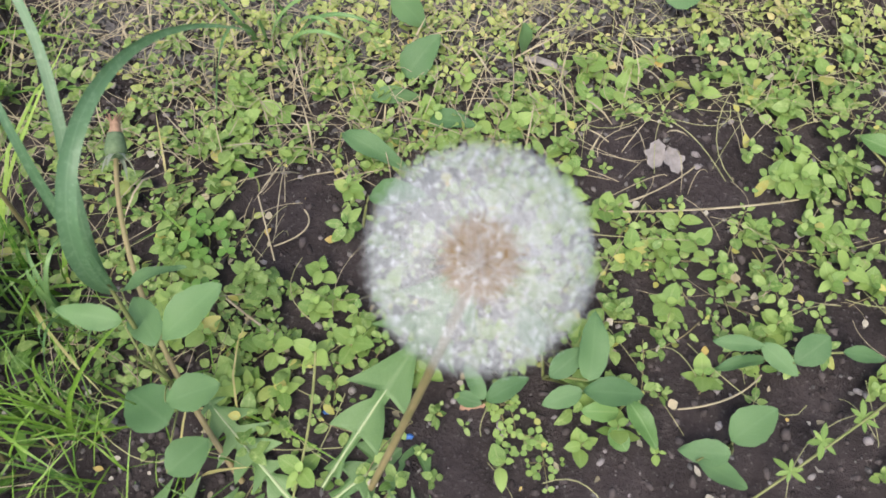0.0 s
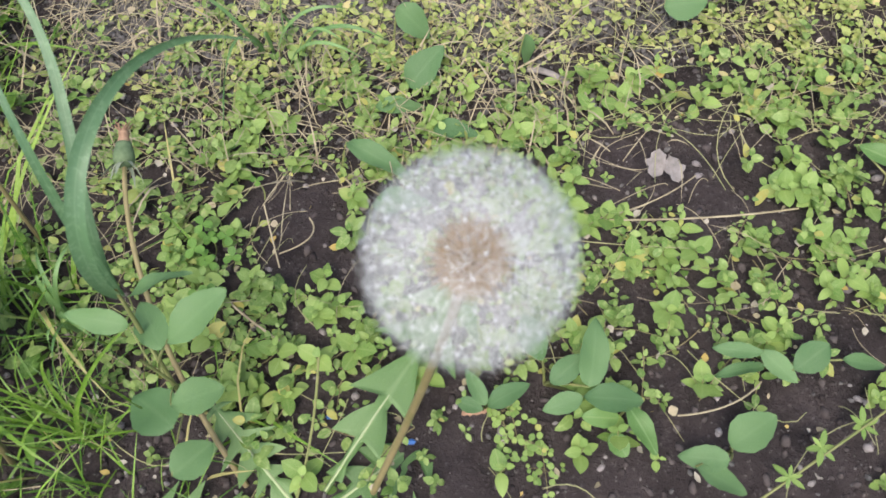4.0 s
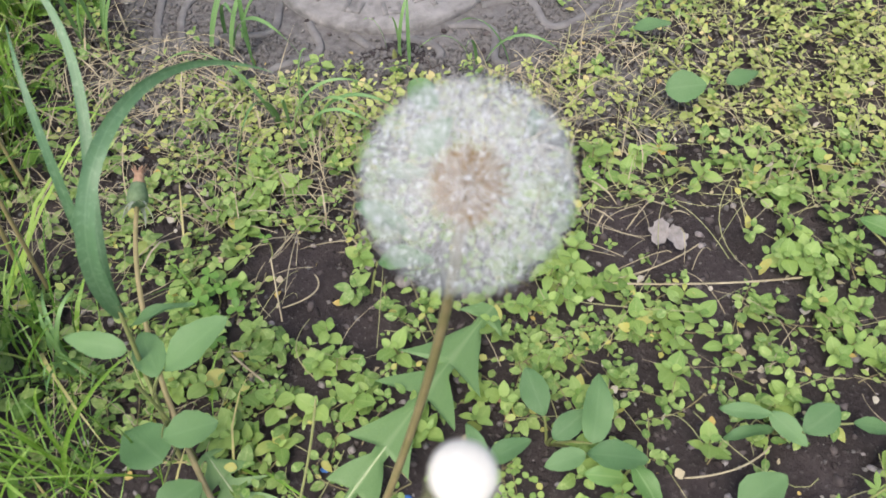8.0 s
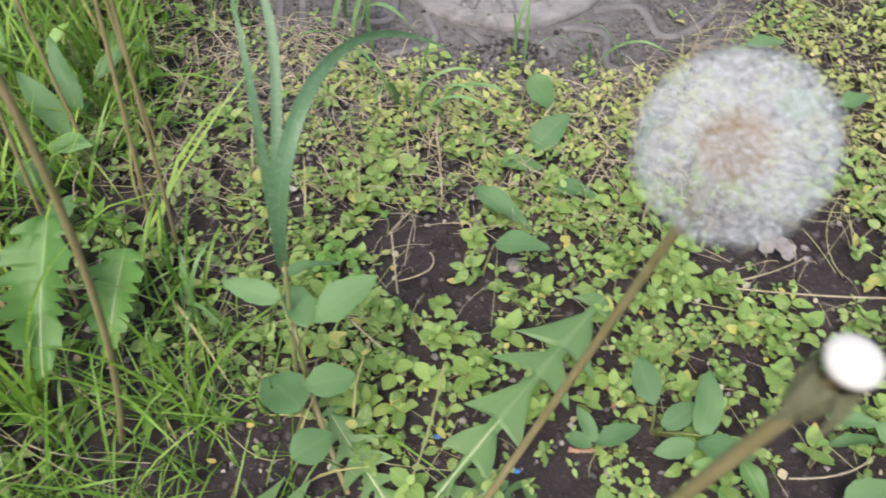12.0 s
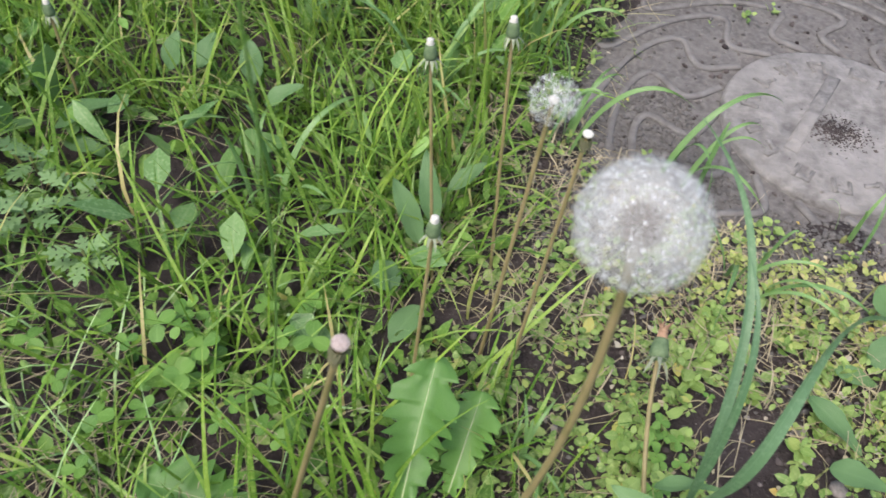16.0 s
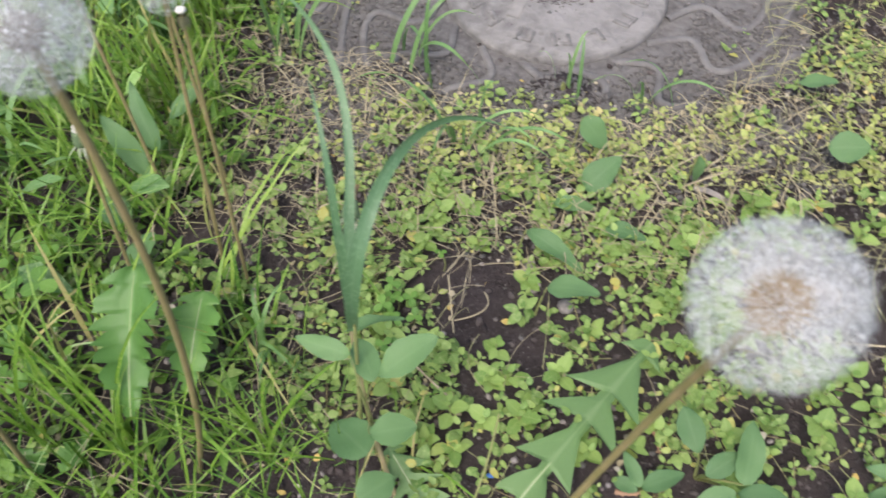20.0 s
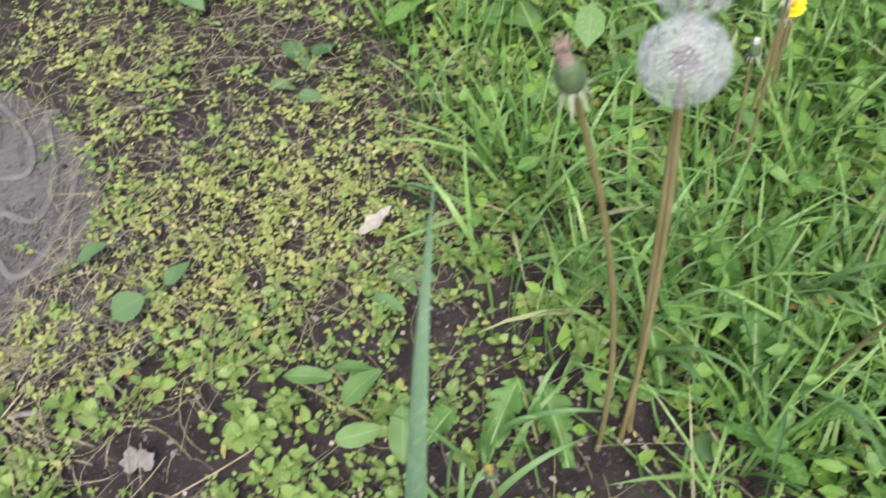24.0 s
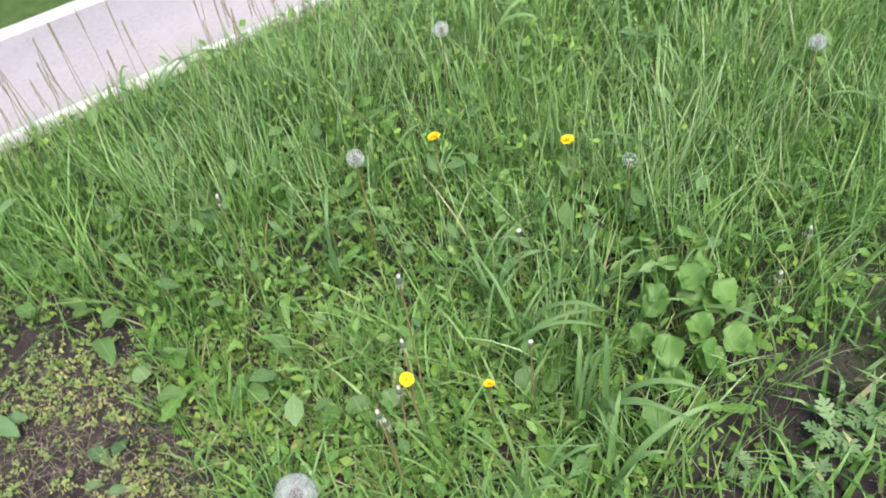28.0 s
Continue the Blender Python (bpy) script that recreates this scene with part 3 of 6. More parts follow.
def by_kerb(p):
    """Grass grows shorter towards the kerb."""
    return np.clip((1.76 - 0.205 * (p[:, 0] - 1.33) - p[:, 1]) / 0.3, 0.42, 1)


def right_grass(x, y):
    edge = 0.56 + 0.35 * np.clip(y - 0.45, 0, 0.35) - 0.9 * np.clip(y - 1.05, 0, 0.6) + 0.05 * fbm(x, y, 12, 8)
    d = np.clip((x - edge) / 0.12, 0, 1) * (0.65 + 0.35 * fbm(x, y, 10, 9))
    d = d * np.clip(0.75 + 0.5 * fbm(x, y, 26, 21), 0.25, 1)
    d = d * (1 - np.clip((x - 1.14) / 0.06, 0, 1) * np.clip((-0.085 - y + 0.02 * fbm(x, y, 18, 78)) / 0.035, 0, 1))
    return d * np.clip(1 - 1.35 * inside(x, y, 1.50, -0.20, 0.30, 0.15) - 0.75 * inside(x, y, 1.39, 0.12, 0.08, 0.08) - 1.2 * inside(x, y, 0.98, -0.03, 0.11, 0.045), 0, 1) * (y < 1.835 - 0.205 * (x - 0.9))


p = sow(520, -0.40, -0.12, 0.03, 0.36, lambda x, y: inside(x, y, -0.29, 0.16, 0.09, 0.10))
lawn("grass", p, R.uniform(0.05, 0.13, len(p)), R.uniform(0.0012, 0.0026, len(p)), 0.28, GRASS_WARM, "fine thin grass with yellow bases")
p = sow(750, -0.50, -0.10, -0.06, 0.18, lambda x, y: inside(x, y, -0.30, 0.06, 0.12, 0.08))
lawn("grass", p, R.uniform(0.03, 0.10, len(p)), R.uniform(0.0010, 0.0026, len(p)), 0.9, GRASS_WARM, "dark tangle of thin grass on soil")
p = sow(5000, -2.0, -0.3, -0.45, 1.75, lambda x, y: left_grass(x, y) * np.clip(0.5 + fbm(x, y, 8, 41), 0, 1))
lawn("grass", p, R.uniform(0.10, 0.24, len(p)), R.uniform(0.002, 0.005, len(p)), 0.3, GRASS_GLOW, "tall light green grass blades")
p, out = clumped(2500, 9, 0.016, -2.0, -0.2, -0.45, 1.75, left_grass)
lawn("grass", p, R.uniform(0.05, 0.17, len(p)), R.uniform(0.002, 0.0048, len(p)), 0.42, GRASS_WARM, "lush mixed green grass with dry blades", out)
p, out = clumped(520, 7, 0.014, -2.0, -0.3, 0.38, 1.75, left_grass)
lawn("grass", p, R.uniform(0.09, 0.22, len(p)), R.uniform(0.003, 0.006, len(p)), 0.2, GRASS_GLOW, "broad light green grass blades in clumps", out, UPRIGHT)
p = sow(380, -1.1, -0.4, -0.1, 0.35, left_grass)
lawn("grass", p, R.uniform(0.07, 0.17, len(p)), R.uniform(0.0016, 0.003, len(p)), 1.0, GRASS_PALE_SHEEN, "pale thin grass blades bent to the ground")
p, out = clumped(8600, 8, 0.019, 0.2, 3.2, -0.45, 2.0, right_grass)
far = np.clip(np.maximum((p[:, 0] - 1.0) / 0.5, (p[:, 1] - 0.75) / 0.4), 0, 1)
lawn("grass", p, (R.uniform(0.05, 0.12, len(p)) + 0.12 * far * R.uniform(0, 1, len(p))) * by_kerb(p), R.uniform(0.002, 0.0045, len(p)), 0.22, GRASS, "tall green grass of a rough lawn", out, UPRIGHT)
p, out = clumped(6000, 7, 0.019, 0.3, 3.2, -0.45, 2.0, lambda x, y: right_grass(x, y) * np.clip(fbm(x, y, 7, 31) + 0.4, 0.05, 1) * (1 - 0.65 * inside(x, y, 1.02, 0.45, 0.18, 0.22)))
far = np.clip(np.maximum((p[:, 0] - 1.0) / 0.5, (p[:, 1] - 0.75) / 0.4), 0, 1)
lawn("grass", p, (R.uniform(0.06, 0.15, len(p)) + 0.16 * far * R.uniform(0, 1, len(p))) * by_kerb(p), R.uniform(0.0025, 0.0065, len(p)), 0.38, GRASS_LIGHT, "light green arching grass blades in a rough lawn", out, UPRIGHT)


p, out = clumped(430, 9, 0.014, 0.50, 1.15, -0.05, 0.65, lambda x, y: right_grass(x, y) * np.clip(0.6 + 0.5 * fbm(x, y, 9, 79), 0, 1))
lawn("grass", p, R.uniform(0.09, 0.20, len(p)), R.uniform(0.003, 0.0075, len(p)), 0.4, GRASS_LIGHT, "broad bright green grass blades in loose tufts", out)
# far blades, made paler by colour for the sheen they show
p, out = clumped(4600, 7, 0.017, 0.9, 3.2, 0.0, 2.0, lambda x, y: right_grass(x, y) * np.clip((x - 1.05) / 0.5 + 0.6 * (y > 0.9), 0, 1) * np.clip(0.75 + 0.4 * fbm(x, y, 9, 71), 0.1, 1))
lawn("grass", p, R.uniform(0.12, 0.29, len(p)) * np.clip(0.85 + 0.4 * fbm(p[:, 0], p[:, 1], 7, 76), 0.5, 1.2) * by_kerb(p), R.uniform(0.0018, 0.005, len(p)), 0.2, GRASS_PALE_SHEEN, "tall fine pale green grass with sky sheen in its colour", out, UPRIGHT)
p = sow(9000, 0.3, 2.6, 1.3, 2.0, lambda x, y: 1.0 * (abs(y - 1.738 + 0.205 * (x - 1.33)) < 0.03 + 0.02 * fbm(x, y, 15, 72)))
lawn("grass", p, R.uniform(0.035, 0.12, len(p)), R.uniform(0.002, 0.0042, len(p)), 0.3, GRASS_LIGHT, "uneven fringe of grass along the kerb")


def outskirts(x, y):
    """Rough grass all round the weedy bed."""
    out = np.clip(np.maximum.reduce([-1.25 - x, -0.36 - y + 0.9 * inside(x, y, 1.5, -0.4, 0.5, 0.3), x - 3.0, np.minimum(y - 1.15, 0.55 - x)]) / 0.25, 0, 1)
    return out * np.clip(0.7 + 0.4 * fbm(x, y, 6, 73), 0.1, 1) * (abs(y - 2.1 + 0.205 * (x - 1.42)) > 0.42)


p = sow(130000, -3.4, 4.4, -2.4, 3.6, lambda x, y: outskirts(x, y) * np.clip(2.2 - 0.6 * np.hypot(x - 0.5, y - 0.6), 0, 1))
n = len(p)
thing("grass", scattered(SHORT, p, R.uniform(0, 6.28, n), -abs(R.normal(0, 0.5, n)), R.normal(0, 0.2, n), np.stack([R.uniform(0.005, 0.011, n)] + [R.uniform(0.05, 0.15, n)] * 2, -1)), GRASS, "rough grass around the weedy bed", "grass", kind="stuff")


p = sow(1000, -0.5, 0.2, 0.35, 0.66, lambda x, y: 0.7 * (np.hypot(x - COVER.x, y - COVER.y) > 0.25))
p[:, 2] += 0.006
lawn("dry_grass", p, R.uniform(0.02, 0.075, len(p)), R.uniform(0.0009, 0.0022, len(p)), 1.3, STRAW, "dry pale grass blades lying beside the manhole cover")


# ---- dandelions ----
def pappus_template(hairs=92, thin=0.00088, hub=0.019):
    """One achene with its beak and parachute: from the origin along +z, 1 long."""
    g = np.random.default_rng(3)
    v, f = [(0, 0, 0.85)], []
    for k in range(hairs):
        a, up = 2 * np.pi * k / hairs + g.normal(0, 0.08), g.uniform(-0.05, 0.42)
        tip = np.array([np.cos(a) * np.cos(up), np.sin(a) * np.cos(up), np.sin(up)]) * g.uniform(0.22, 0.30)
        side = np.array([-np.sin(a), np.cos(a), 0]) * thin
        i = len(v)
        v += [tip * 0.6 + side + v[0], tip + v[0], tip * 0.6 - side + v[0]]
        f.append((0, i, i + 1, i + 2))
    for x, y in ((0.002, 0), (0, 0.002)):
        i = len(v)
        v += [(x, y, 0.5), (0, 0, 0.3), (-x, -y, 0.5)]
        f.append((0, i, i + 1, i + 2))
    hair = joined([(np.array(v, float), np.array(f), np.zeros((len(v), 2))), tube([(0, 0, 0.82), (0, 0, 0.845), (0, 0, 0.86)], [0.004, hub, 0.004], 6)])
    seed = tube([(0, 0, 0.10), (0, 0, 0.12), (0, 0, 0.19), (0, 0, 0.27), (0, 0, 0.32), (0, 0, 0.40)], [0.004, 0.022, 0.038, 0.030, 0.008, 0.003], 5)
    return hair, seed


HAIR, ACHENE = pappus_template()
HAIR_MESH, ACHENE_MESH = mesh_of("pappus", *HAIR, PAPPUS), mesh_of("achene", *ACHENE, SEED)
GREY_ACHENE = mesh_of("achene", *ACHENE, SEED_GREY)
DENSE_MESH = mesh_of("pappus", *pappus_template(92, 0.0015, 0.036)[0], PAPPUS)


def ball(r, squash=1.0, rows=8, cols=12, top=1.0):
    t = np.linspace(0, np.pi * top, rows)
    a = np.linspace(0, 2 * np.pi, cols + 1)
    v = np.stack([np.outer(np.sin(t), np.cos(a)) * r, np.outer(np.sin(t), np.sin(a)) * r, np.outer(np.cos(t), np.ones(cols + 1)) * r * squash], -1)
    uv = np.stack(np.meshgrid(t, a, indexing="ij"), -1)
    return v.reshape(-1, 3), grid_faces(rows, cols + 1)[:, ::-1], uv.reshape(-1, 2)


def aligned(at, way):
    q = Vector(way).to_track_quat("Z", "Y")
    return Matrix.Translation(at) @ q.to_matrix().to_4x4()


def scape(head, base, lean=(0, 0, 0), thick=0.0022):
    line = bend(base, head, 0, lean, 16)
    return line, tube(line, np.linspace(thick * 1.25, thick, 16), 8)


def sepals(head_m, parent, radius, n=9, down=True, out=0.0):
    v, f, u = blade(lambda t: 0.16 * (1 - t) ** 0.6, 3, 1, 0.3, 0.1)
    for k in range(n):
        m = head_m @ Matrix.Translation((0, 0, -0.002)) @ Matrix.Rotation(2 * math.pi * k / n, 4, "Z") @ Matrix.Translation((0, out, 0)) @ Matrix.Rotation(radians(R.uniform(-88, -62) if down else 75), 4, "X")
        part("bract", (v * radius, f, u), BRACT, parent, m=m)


def dandelion_clock(head, base, radius=0.026, lean=(0, 0, 0), seeds=120, thick=0.0022, label="", bald=0.0):
    line, data = scape(head, base, lean, thick)
    ob = thing("dandelion_clock", data, SCAPE, label, "dandelion", "dandelion clocks")
    way = Vector(line[-1] - line[-2]).normalized()
    hm = aligned(head, way)
    part("receptacle", ball(radius * (0.2 if bald else 0.16), 0.75), KNOB if bald else BRACT, ob, m=hm)
    sepals(hm @ Matrix.Translation((0, 0, -radius * 0.1)), ob, radius * 0.45)
    for k in range(seeds):
        z = 1 - 1.86 * (k + 0.5) / seeds
        if R.uniform() < bald:
            continue
        a = k * 2.39996
        s = math.sqrt(max(0, 1 - z * z))
        d = Vector((s * math.cos(a), s * math.sin(a), z)) + Vector(R.normal(0, 0.03, 3))
        m = hm @ aligned((0, 0, 0), d) @ Matrix.Rotation(R.uniform(0, 6), 4, "Z") @ Matrix.Scale(radius * R.uniform(0.96, 1.04), 4)
        h = part("pappus", HAIR_MESH if radius > 0.027 else DENSE_MESH, None, ob, m=m)
        if not bald:
            part("achene", ACHENE_MESH if radius > 0.027 else GREY_ACHENE, None, h)
    return ob


def bare_head(head, base, radius, lean=(0, 0, 0), thick=0.002, label=""):
    line, data = scape(head, base, lean, thick)
    ob = thing("bare_dandelion_head", data, SCAPE, label, "dandelion", "bare dandelion heads")
    way = Vector(line[-1] - line[-2]).normalized()
    hm = aligned(head, way)
    part("receptacle", ball(radius, 0.6, 12, 20), KNOB_PINK if "pinkish" in label else KNOB, ob, m=hm)
    sepals(hm @ Matrix.Translation((0, 0, -radius * 0.5)), ob, radius * 2.9, 11, True, radius * 0.8)
    return ob


dandelion_clock((0.009, 0.096, 0.381), (-0.06, 0.10, 0), 0.0338, (0.012, 0.02, 0), 190, 0.0021, "white dandelion clock with brown achenes on a tall scape")
bare_head((0.005, -0.005, 0.425), (-0.075, 0.02, 0), 0.0060, (0.01, 0.0, 0), 0.0021, "bare white dandelion receptacle on a thick scape")
dandelion_clock((-0.273, 0.154, 0.431), (-0.324, 0.135, 0), 0.026, (0.02, 0.0, 0), 120, 0.002, "white dandelion clock on a tall brownish scape")
dandelion_clock((-0.344, 0.374, 0.283), (-0.36, 0.33, 0), 0.0195, (0, 0, 0), 70, 0.0016, "half-bare dandelion clock among grass", 0.2)
bare_head((-0.372, 0.109, 0.360), (-0.45, 0.11, 0), 0.0041, (0, 0, 0), 0.0017, "bare pinkish dandelion receptacle")
dandelion_clock((0.612, 0.182, 0.415), (0.585, 0.145, 0), 0.0262, (0.01, 0, 0), 120, 0.002, "white dandelion clock on a tall brown scape")
dandelion_clock((0.642, 0.215, 0.436), (0.60, 0.15, 0), 0.0262, (0.0, 0, 0), 120, 0.002, "white dandelion clock behind another one")


# ---- undergrowth between the grass ----
def jagged_edge(v, teeth):
    """Half-width of a dandelion leaf with shallow back-turned teeth."""
    return (0.08 + 0.26 * np.clip(v * 1.25, 0, 1) ** 0.8 * np.clip((1 - v) * 5, 0, 1) ** 0.7) * (0.55 + 0.45 * (1 - (v * teeth) % 1.0))



LOW_LEAF = [blade(lambda v, w=w, t=t: oval(v, w, t), 3, 1, d, 0.2) for w, t, d in ((0.22, 0.4, 0.3), (0.3, 0.5, 0.15), (0.16, 0.45, 0.5), (0.26, 0.35, 0.0))]


def undergrowth(name, p, size, low, high, material, label):
    n = len(p)
    p = p + np.column_stack([np.zeros(n), np.zeros(n), R.uniform(low, high, n)])
    data = scattered(LOW_LEAF, p, R.uniform(0, 6.28, n), R.normal(0.15, 0.45, n), R.normal(0, 0.45, n), size)
    return thing(name, data, material, label, "weeds", kind="stuff")


# leaves below the left grass, their colour darkened to stand for its shade
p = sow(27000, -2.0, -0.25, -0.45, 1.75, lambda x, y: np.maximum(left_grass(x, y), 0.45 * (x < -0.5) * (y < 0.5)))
undergrowth("undergrowth", p, R.uniform(0.008, 0.027, len(p)), 0.002, 0.035, UNDER, "small mixed green leaves under the grass, shade put into their green")
p = sow(32000, 0.25, 3.0, -0.4, 2.0, right_grass)
undergrowth("undergrowth", p, R.uniform(0.010, 0.03, len(p)), 0.004, 0.05, CLOVER, "small mixed green leaves under the tall grass")


p = sow(3400, 0.5, 2.8, -0.3, 1.8, lambda x, y: right_grass(x, y) * np.clip(0.35 + fbm(x, y, 6, 51), 0, 1))
undergrowth("broad_leaves", p, R.uniform(0.018, 0.032, len(p)) + 0.02 * np.clip(p[:, 0] - 0.8, 0, 1), 0.02, 0.12, MEADOW, "broad green weed leaves among the tall grass")
p = sow(900, -1.5, -0.4, -0.05, 1.2, lambda x, y: left_grass(x, y) * np.clip(0.35 + fbm(x, y, 6, 52), 0, 1))
undergrowth("broad_leaves", p, R.uniform(0.02, 0.045, len(p)), 0.02, 0.09, MEADOW, "broad green weed leaves among grass")


p = sow(260, -1.5, -0.45, 0.25, 1.3, left_grass)
undergrowth("broad_leaves", p, R.uniform(0.03, 0.058, len(p)), 0.03, 0.10, GREY_LEAF, "long greyish green weed leaves among grass")


p = sow(400, 0.52, 1.1, -0.1, 0.75, lambda x, y: right_grass(x, y))
undergrowth("broad_leaves", p, R.uniform(0.014, 0.030, len(p)), 0.02, 0.08, MEADOW, "broad green weed leaves between grass tufts")


p = sow(9500, 0.55, 2.2, -0.1, 1.6, lambda x, y: right_grass(x, y) * np.clip(0.55 + 0.5 * fbm(x, y, 9, 77), 0, 1))
undergrowth("meadow_leaves", p, R.uniform(0.012, 0.032, len(p)), 0.03, 0.10, MEADOW, "small light green weed leaves growing up through the grass")
p = sow(1100, 0.75, 2.3, 0.1, 1.55, lambda x, y: right_grass(x, y) * np.clip(0.5 + 0.6 * fbm(x, y, 5, 80), 0, 1))
undergrowth("broad_leaves", p, R.uniform(0.03, 0.062, len(p)), 0.04, 0.14, GREY_LEAF, "long greyish green leaves standing in the tall grass")
p = sow(3600, 1.35, 2.5, 0.35, 1.45, lambda x, y: right_grass(x, y) * np.clip(0.45 + 0.7 * fbm(x, y, 5, 81), 0, 1))
undergrowth("meadow_leaves", p, R.uniform(0.010, 0.024, len(p)), 0.07, 0.17, CLOVER, "bright green weed leaves between the tall grass")
TOOTHED = [blade(lambda v, t=t: 0.55 * jagged_edge(v, t), 16, 1, d, 0.12) for t, d in ((5, 0.25), (6, 0.1))]
p = sow(420, 0.6, 2.0, 0.0, 1.5, lambda x, y: right_grass(x, y))
n = len(p)
p[:, 2] += R.uniform(0.02, 0.06, n)
thing("dandelion_leaves", scattered(TOOTHED, p, R.uniform(0, 6.28, n), R.normal(0.3, 0.25, n), R.normal(0, 0.3, n), R.uniform(0.05, 0.11, n)), MEADOW, "toothed green dandelion leaves in the grass", "leaves", kind="stuff")


def meadow_weeds(x, y):
    return 0.95 * inside(x, y, 0.95, 0.48, 0.40, 0.42) * (right_grass(x, y) > 0.1)


p = sow(9000, 0.5, 1.6, -0.1, 1.3, meadow_weeds)
carpet("chickweed", p, R.uniform(0.014, 0.03, len(p)), CHICK, "light green chickweed mixed with grass")


# ---- dry stems lying about, crumbs of soil, pebbles ----
def stems(n, x0, x1, y0, y1, material, label, long=(0.03, 0.12), up=0.02, name="dry_stems"):
    pieces = []
    for k in range(n):
        a, L = R.uniform(0, 6.28), R.uniform(*long)
        x, y = R.uniform(x0, x1), R.uniform(y0, y1)
        e = (x + L * math.cos(a), y + L * math.sin(a))
        if math.hypot(x - COVER.x, y - COVER.y) < 0.24 or math.hypot(e[0] - COVER.x, e[1] - COVER.y) < 0.24:
            continue
        z = R.uniform(0.002, up, 2)
        pieces.append(tube(bend((x, y, height(x, y) + z[0]), (*e, height(*e) + z[1]), -R.uniform(0, 0.006), (*R.normal(0, L * 0.14, 2), 0), 7), R.uniform(0.0002, 0.00042), 4))
    return thing(name, joined(pieces), material, label, "stems", kind="stuff")


stems(420, -0.4, 0.75, -0.05, 0.95, CREEPER, "thin pale green creeping stems", (0.03, 0.11), 0.022, name="creeping_stems")
stems(800, 0.10, 0.62, 0.38, 1.10, CREEPER, "tangle of thin pale stems among yellowed weeds", (0.02, 0.07), 0.03, name="creeping_stems")
stems(320, 0.20, 0.62, 0.40, 1.10, STRAW, "thin dry stems among yellowed weeds", (0.02, 0.07), 0.03)
stems(330, -0.35, 0.7, 0.2, 1.0, STRAW, "thin dry straw-coloured stems on soil", (0.02, 0.08))
stems(480, -0.5, 0.14, 0.36, 0.64, STRAW, "tangle of thin dry stems beside the manhole cover", (0.02, 0.07), 0.03)
stems(300, -0.35, 0.2, 0.50, 0.62, STRAW, "dry stems lying over the cover's edge", (0.02, 0.08), 0.02)
stems(380, -0.95, -0.45, -0.08, 0.18, STRAW, "pale dry grass tangled under the green", (0.05, 0.16), 0.04)
stems(420, -1.2, -0.25, -0.05, 1.1, STRAW, "dry pale grass stems under the green", (0.05, 0.16), 0.05)
stems(420, 0.55, 1.5, -0.3, 1.0, STRAW, "dry pale stems in the grass", (0.05, 0.14), 0.05)


def lump(seed):
    """An uneven crumb with twelve corners."""
    g = np.random.default_rng(seed)
    bm = bmesh.new()
    bmesh.ops.create_icosphere(bm, subdivisions=1, radius=1.0)
    v = np.array([q.co for q in bm.verts]) * g.uniform(0.7, 1.25, (len(bm.verts), 1)) * g.uniform(0.65, 1.2, 3)
    f = np.array([[q.index for q in c.verts] for c in bm.faces])
    bm.free()
    return v * np.array([1, 1, 0.75]), f, np.zeros((len(v), 2))


LUMPS = [lump(k) for k in range(8)]


def crumbs(n, low, high, power, material, label, name):
    p = sow(n, -0.5, 1.0, -0.1, 1.1, lambda x, y: np.where(np.hypot(x - COVER.x, y - COVER.y) < (0.31 if material == CRUMB else 0.135), (0.006 + 0.08 * (np.hypot(x - COVER.x, y - COVER.y) > 0.14)) if material == CRUMB else 0.05, 0.9))
    d = np.hypot(p[:, 0] - COVER.x, p[:, 1] - COVER.y)
    p[:, 2] = np.maximum(p[:, 2], np.where(d < 0.137, 0.0065, np.where(d < 0.31, -0.001, -1)))
    m = len(p)
    data = scattered(LUMPS, p, R.uniform(0, 6.28, m), R.normal(0, 0.5, m), R.normal(0, 0.5, m), low + (high - low) * R.uniform(0, 1, m) ** power)
    return thing(name, data, material, label, "soil", kind="stuff")


crumbs(42000, 0.0005, 0.0052, 5, CRUMB, "loose crumbs of dark soil", "soil_crumbs")
crumbs(9000, 0.0006, 0.0034, 4, DIRT, "dry crumbs of grey soil", "soil_crumbs")
crumbs(3000, 0.0007, 0.0036, 4, STONE, "small grey pebbles in the soil", "pebbles")
q = np.column_stack([R.uniform(-0.35, 0.25, 9000), R.normal(0.545, 0.035, 9000)])
q = np.column_stack([q, height(q[:, 0], q[:, 1]) + 0.001])
thing("spilled_dirt", scattered(LUMPS, q, R.uniform(0, 6, 9000), R.normal(0, 0.4, 9000), R.normal(0, 0.4, 9000), 0.0008 + 0.004 * R.uniform(0, 1, 9000) ** 3), DIRT,
      "grey dirt between the weeds and the manhole cover", "soil", kind="stuff")
BIT = [blade(lambda v, w=w: oval(v, w, 0.45, 0.7) * (1 + 0.3 * np.sin(v * 13)), 4, 1, d, 0.3) for w, d in ((0.4, 0.3), (0.25, -0.4), (0.5, 0.1))]
for count, stuff, words in ((340, BLEACHED, "pale flecks of dead leaves on the soil"), (420, STRAW, "bits of dry straw-coloured leaves on the soil"), (160, YELLOWED, "small yellowed fallen leaves on the soil")):
    q = sow(count, -0.5, 0.65, 0.03, 0.85, lambda x, y: 0.9 * (np.hypot(x - COVER.x, y - COVER.y) > 0.15))
    n = len(q)
    q[:, 2] += R.uniform(0.002, 0.008, n)
    thing("leaf_litter", scattered(BIT, q, R.uniform(0, 6.28, n), R.normal(0.1, 0.4, n), R.normal(0, 0.4, n), R.uniform(0.003, 0.0085, n)), stuff, words, "leaf litter", kind="stuff")
q = np.column_stack([R.uniform(1.15, 1.9, 9000), R.uniform(-0.4, -0.06, 9000)])
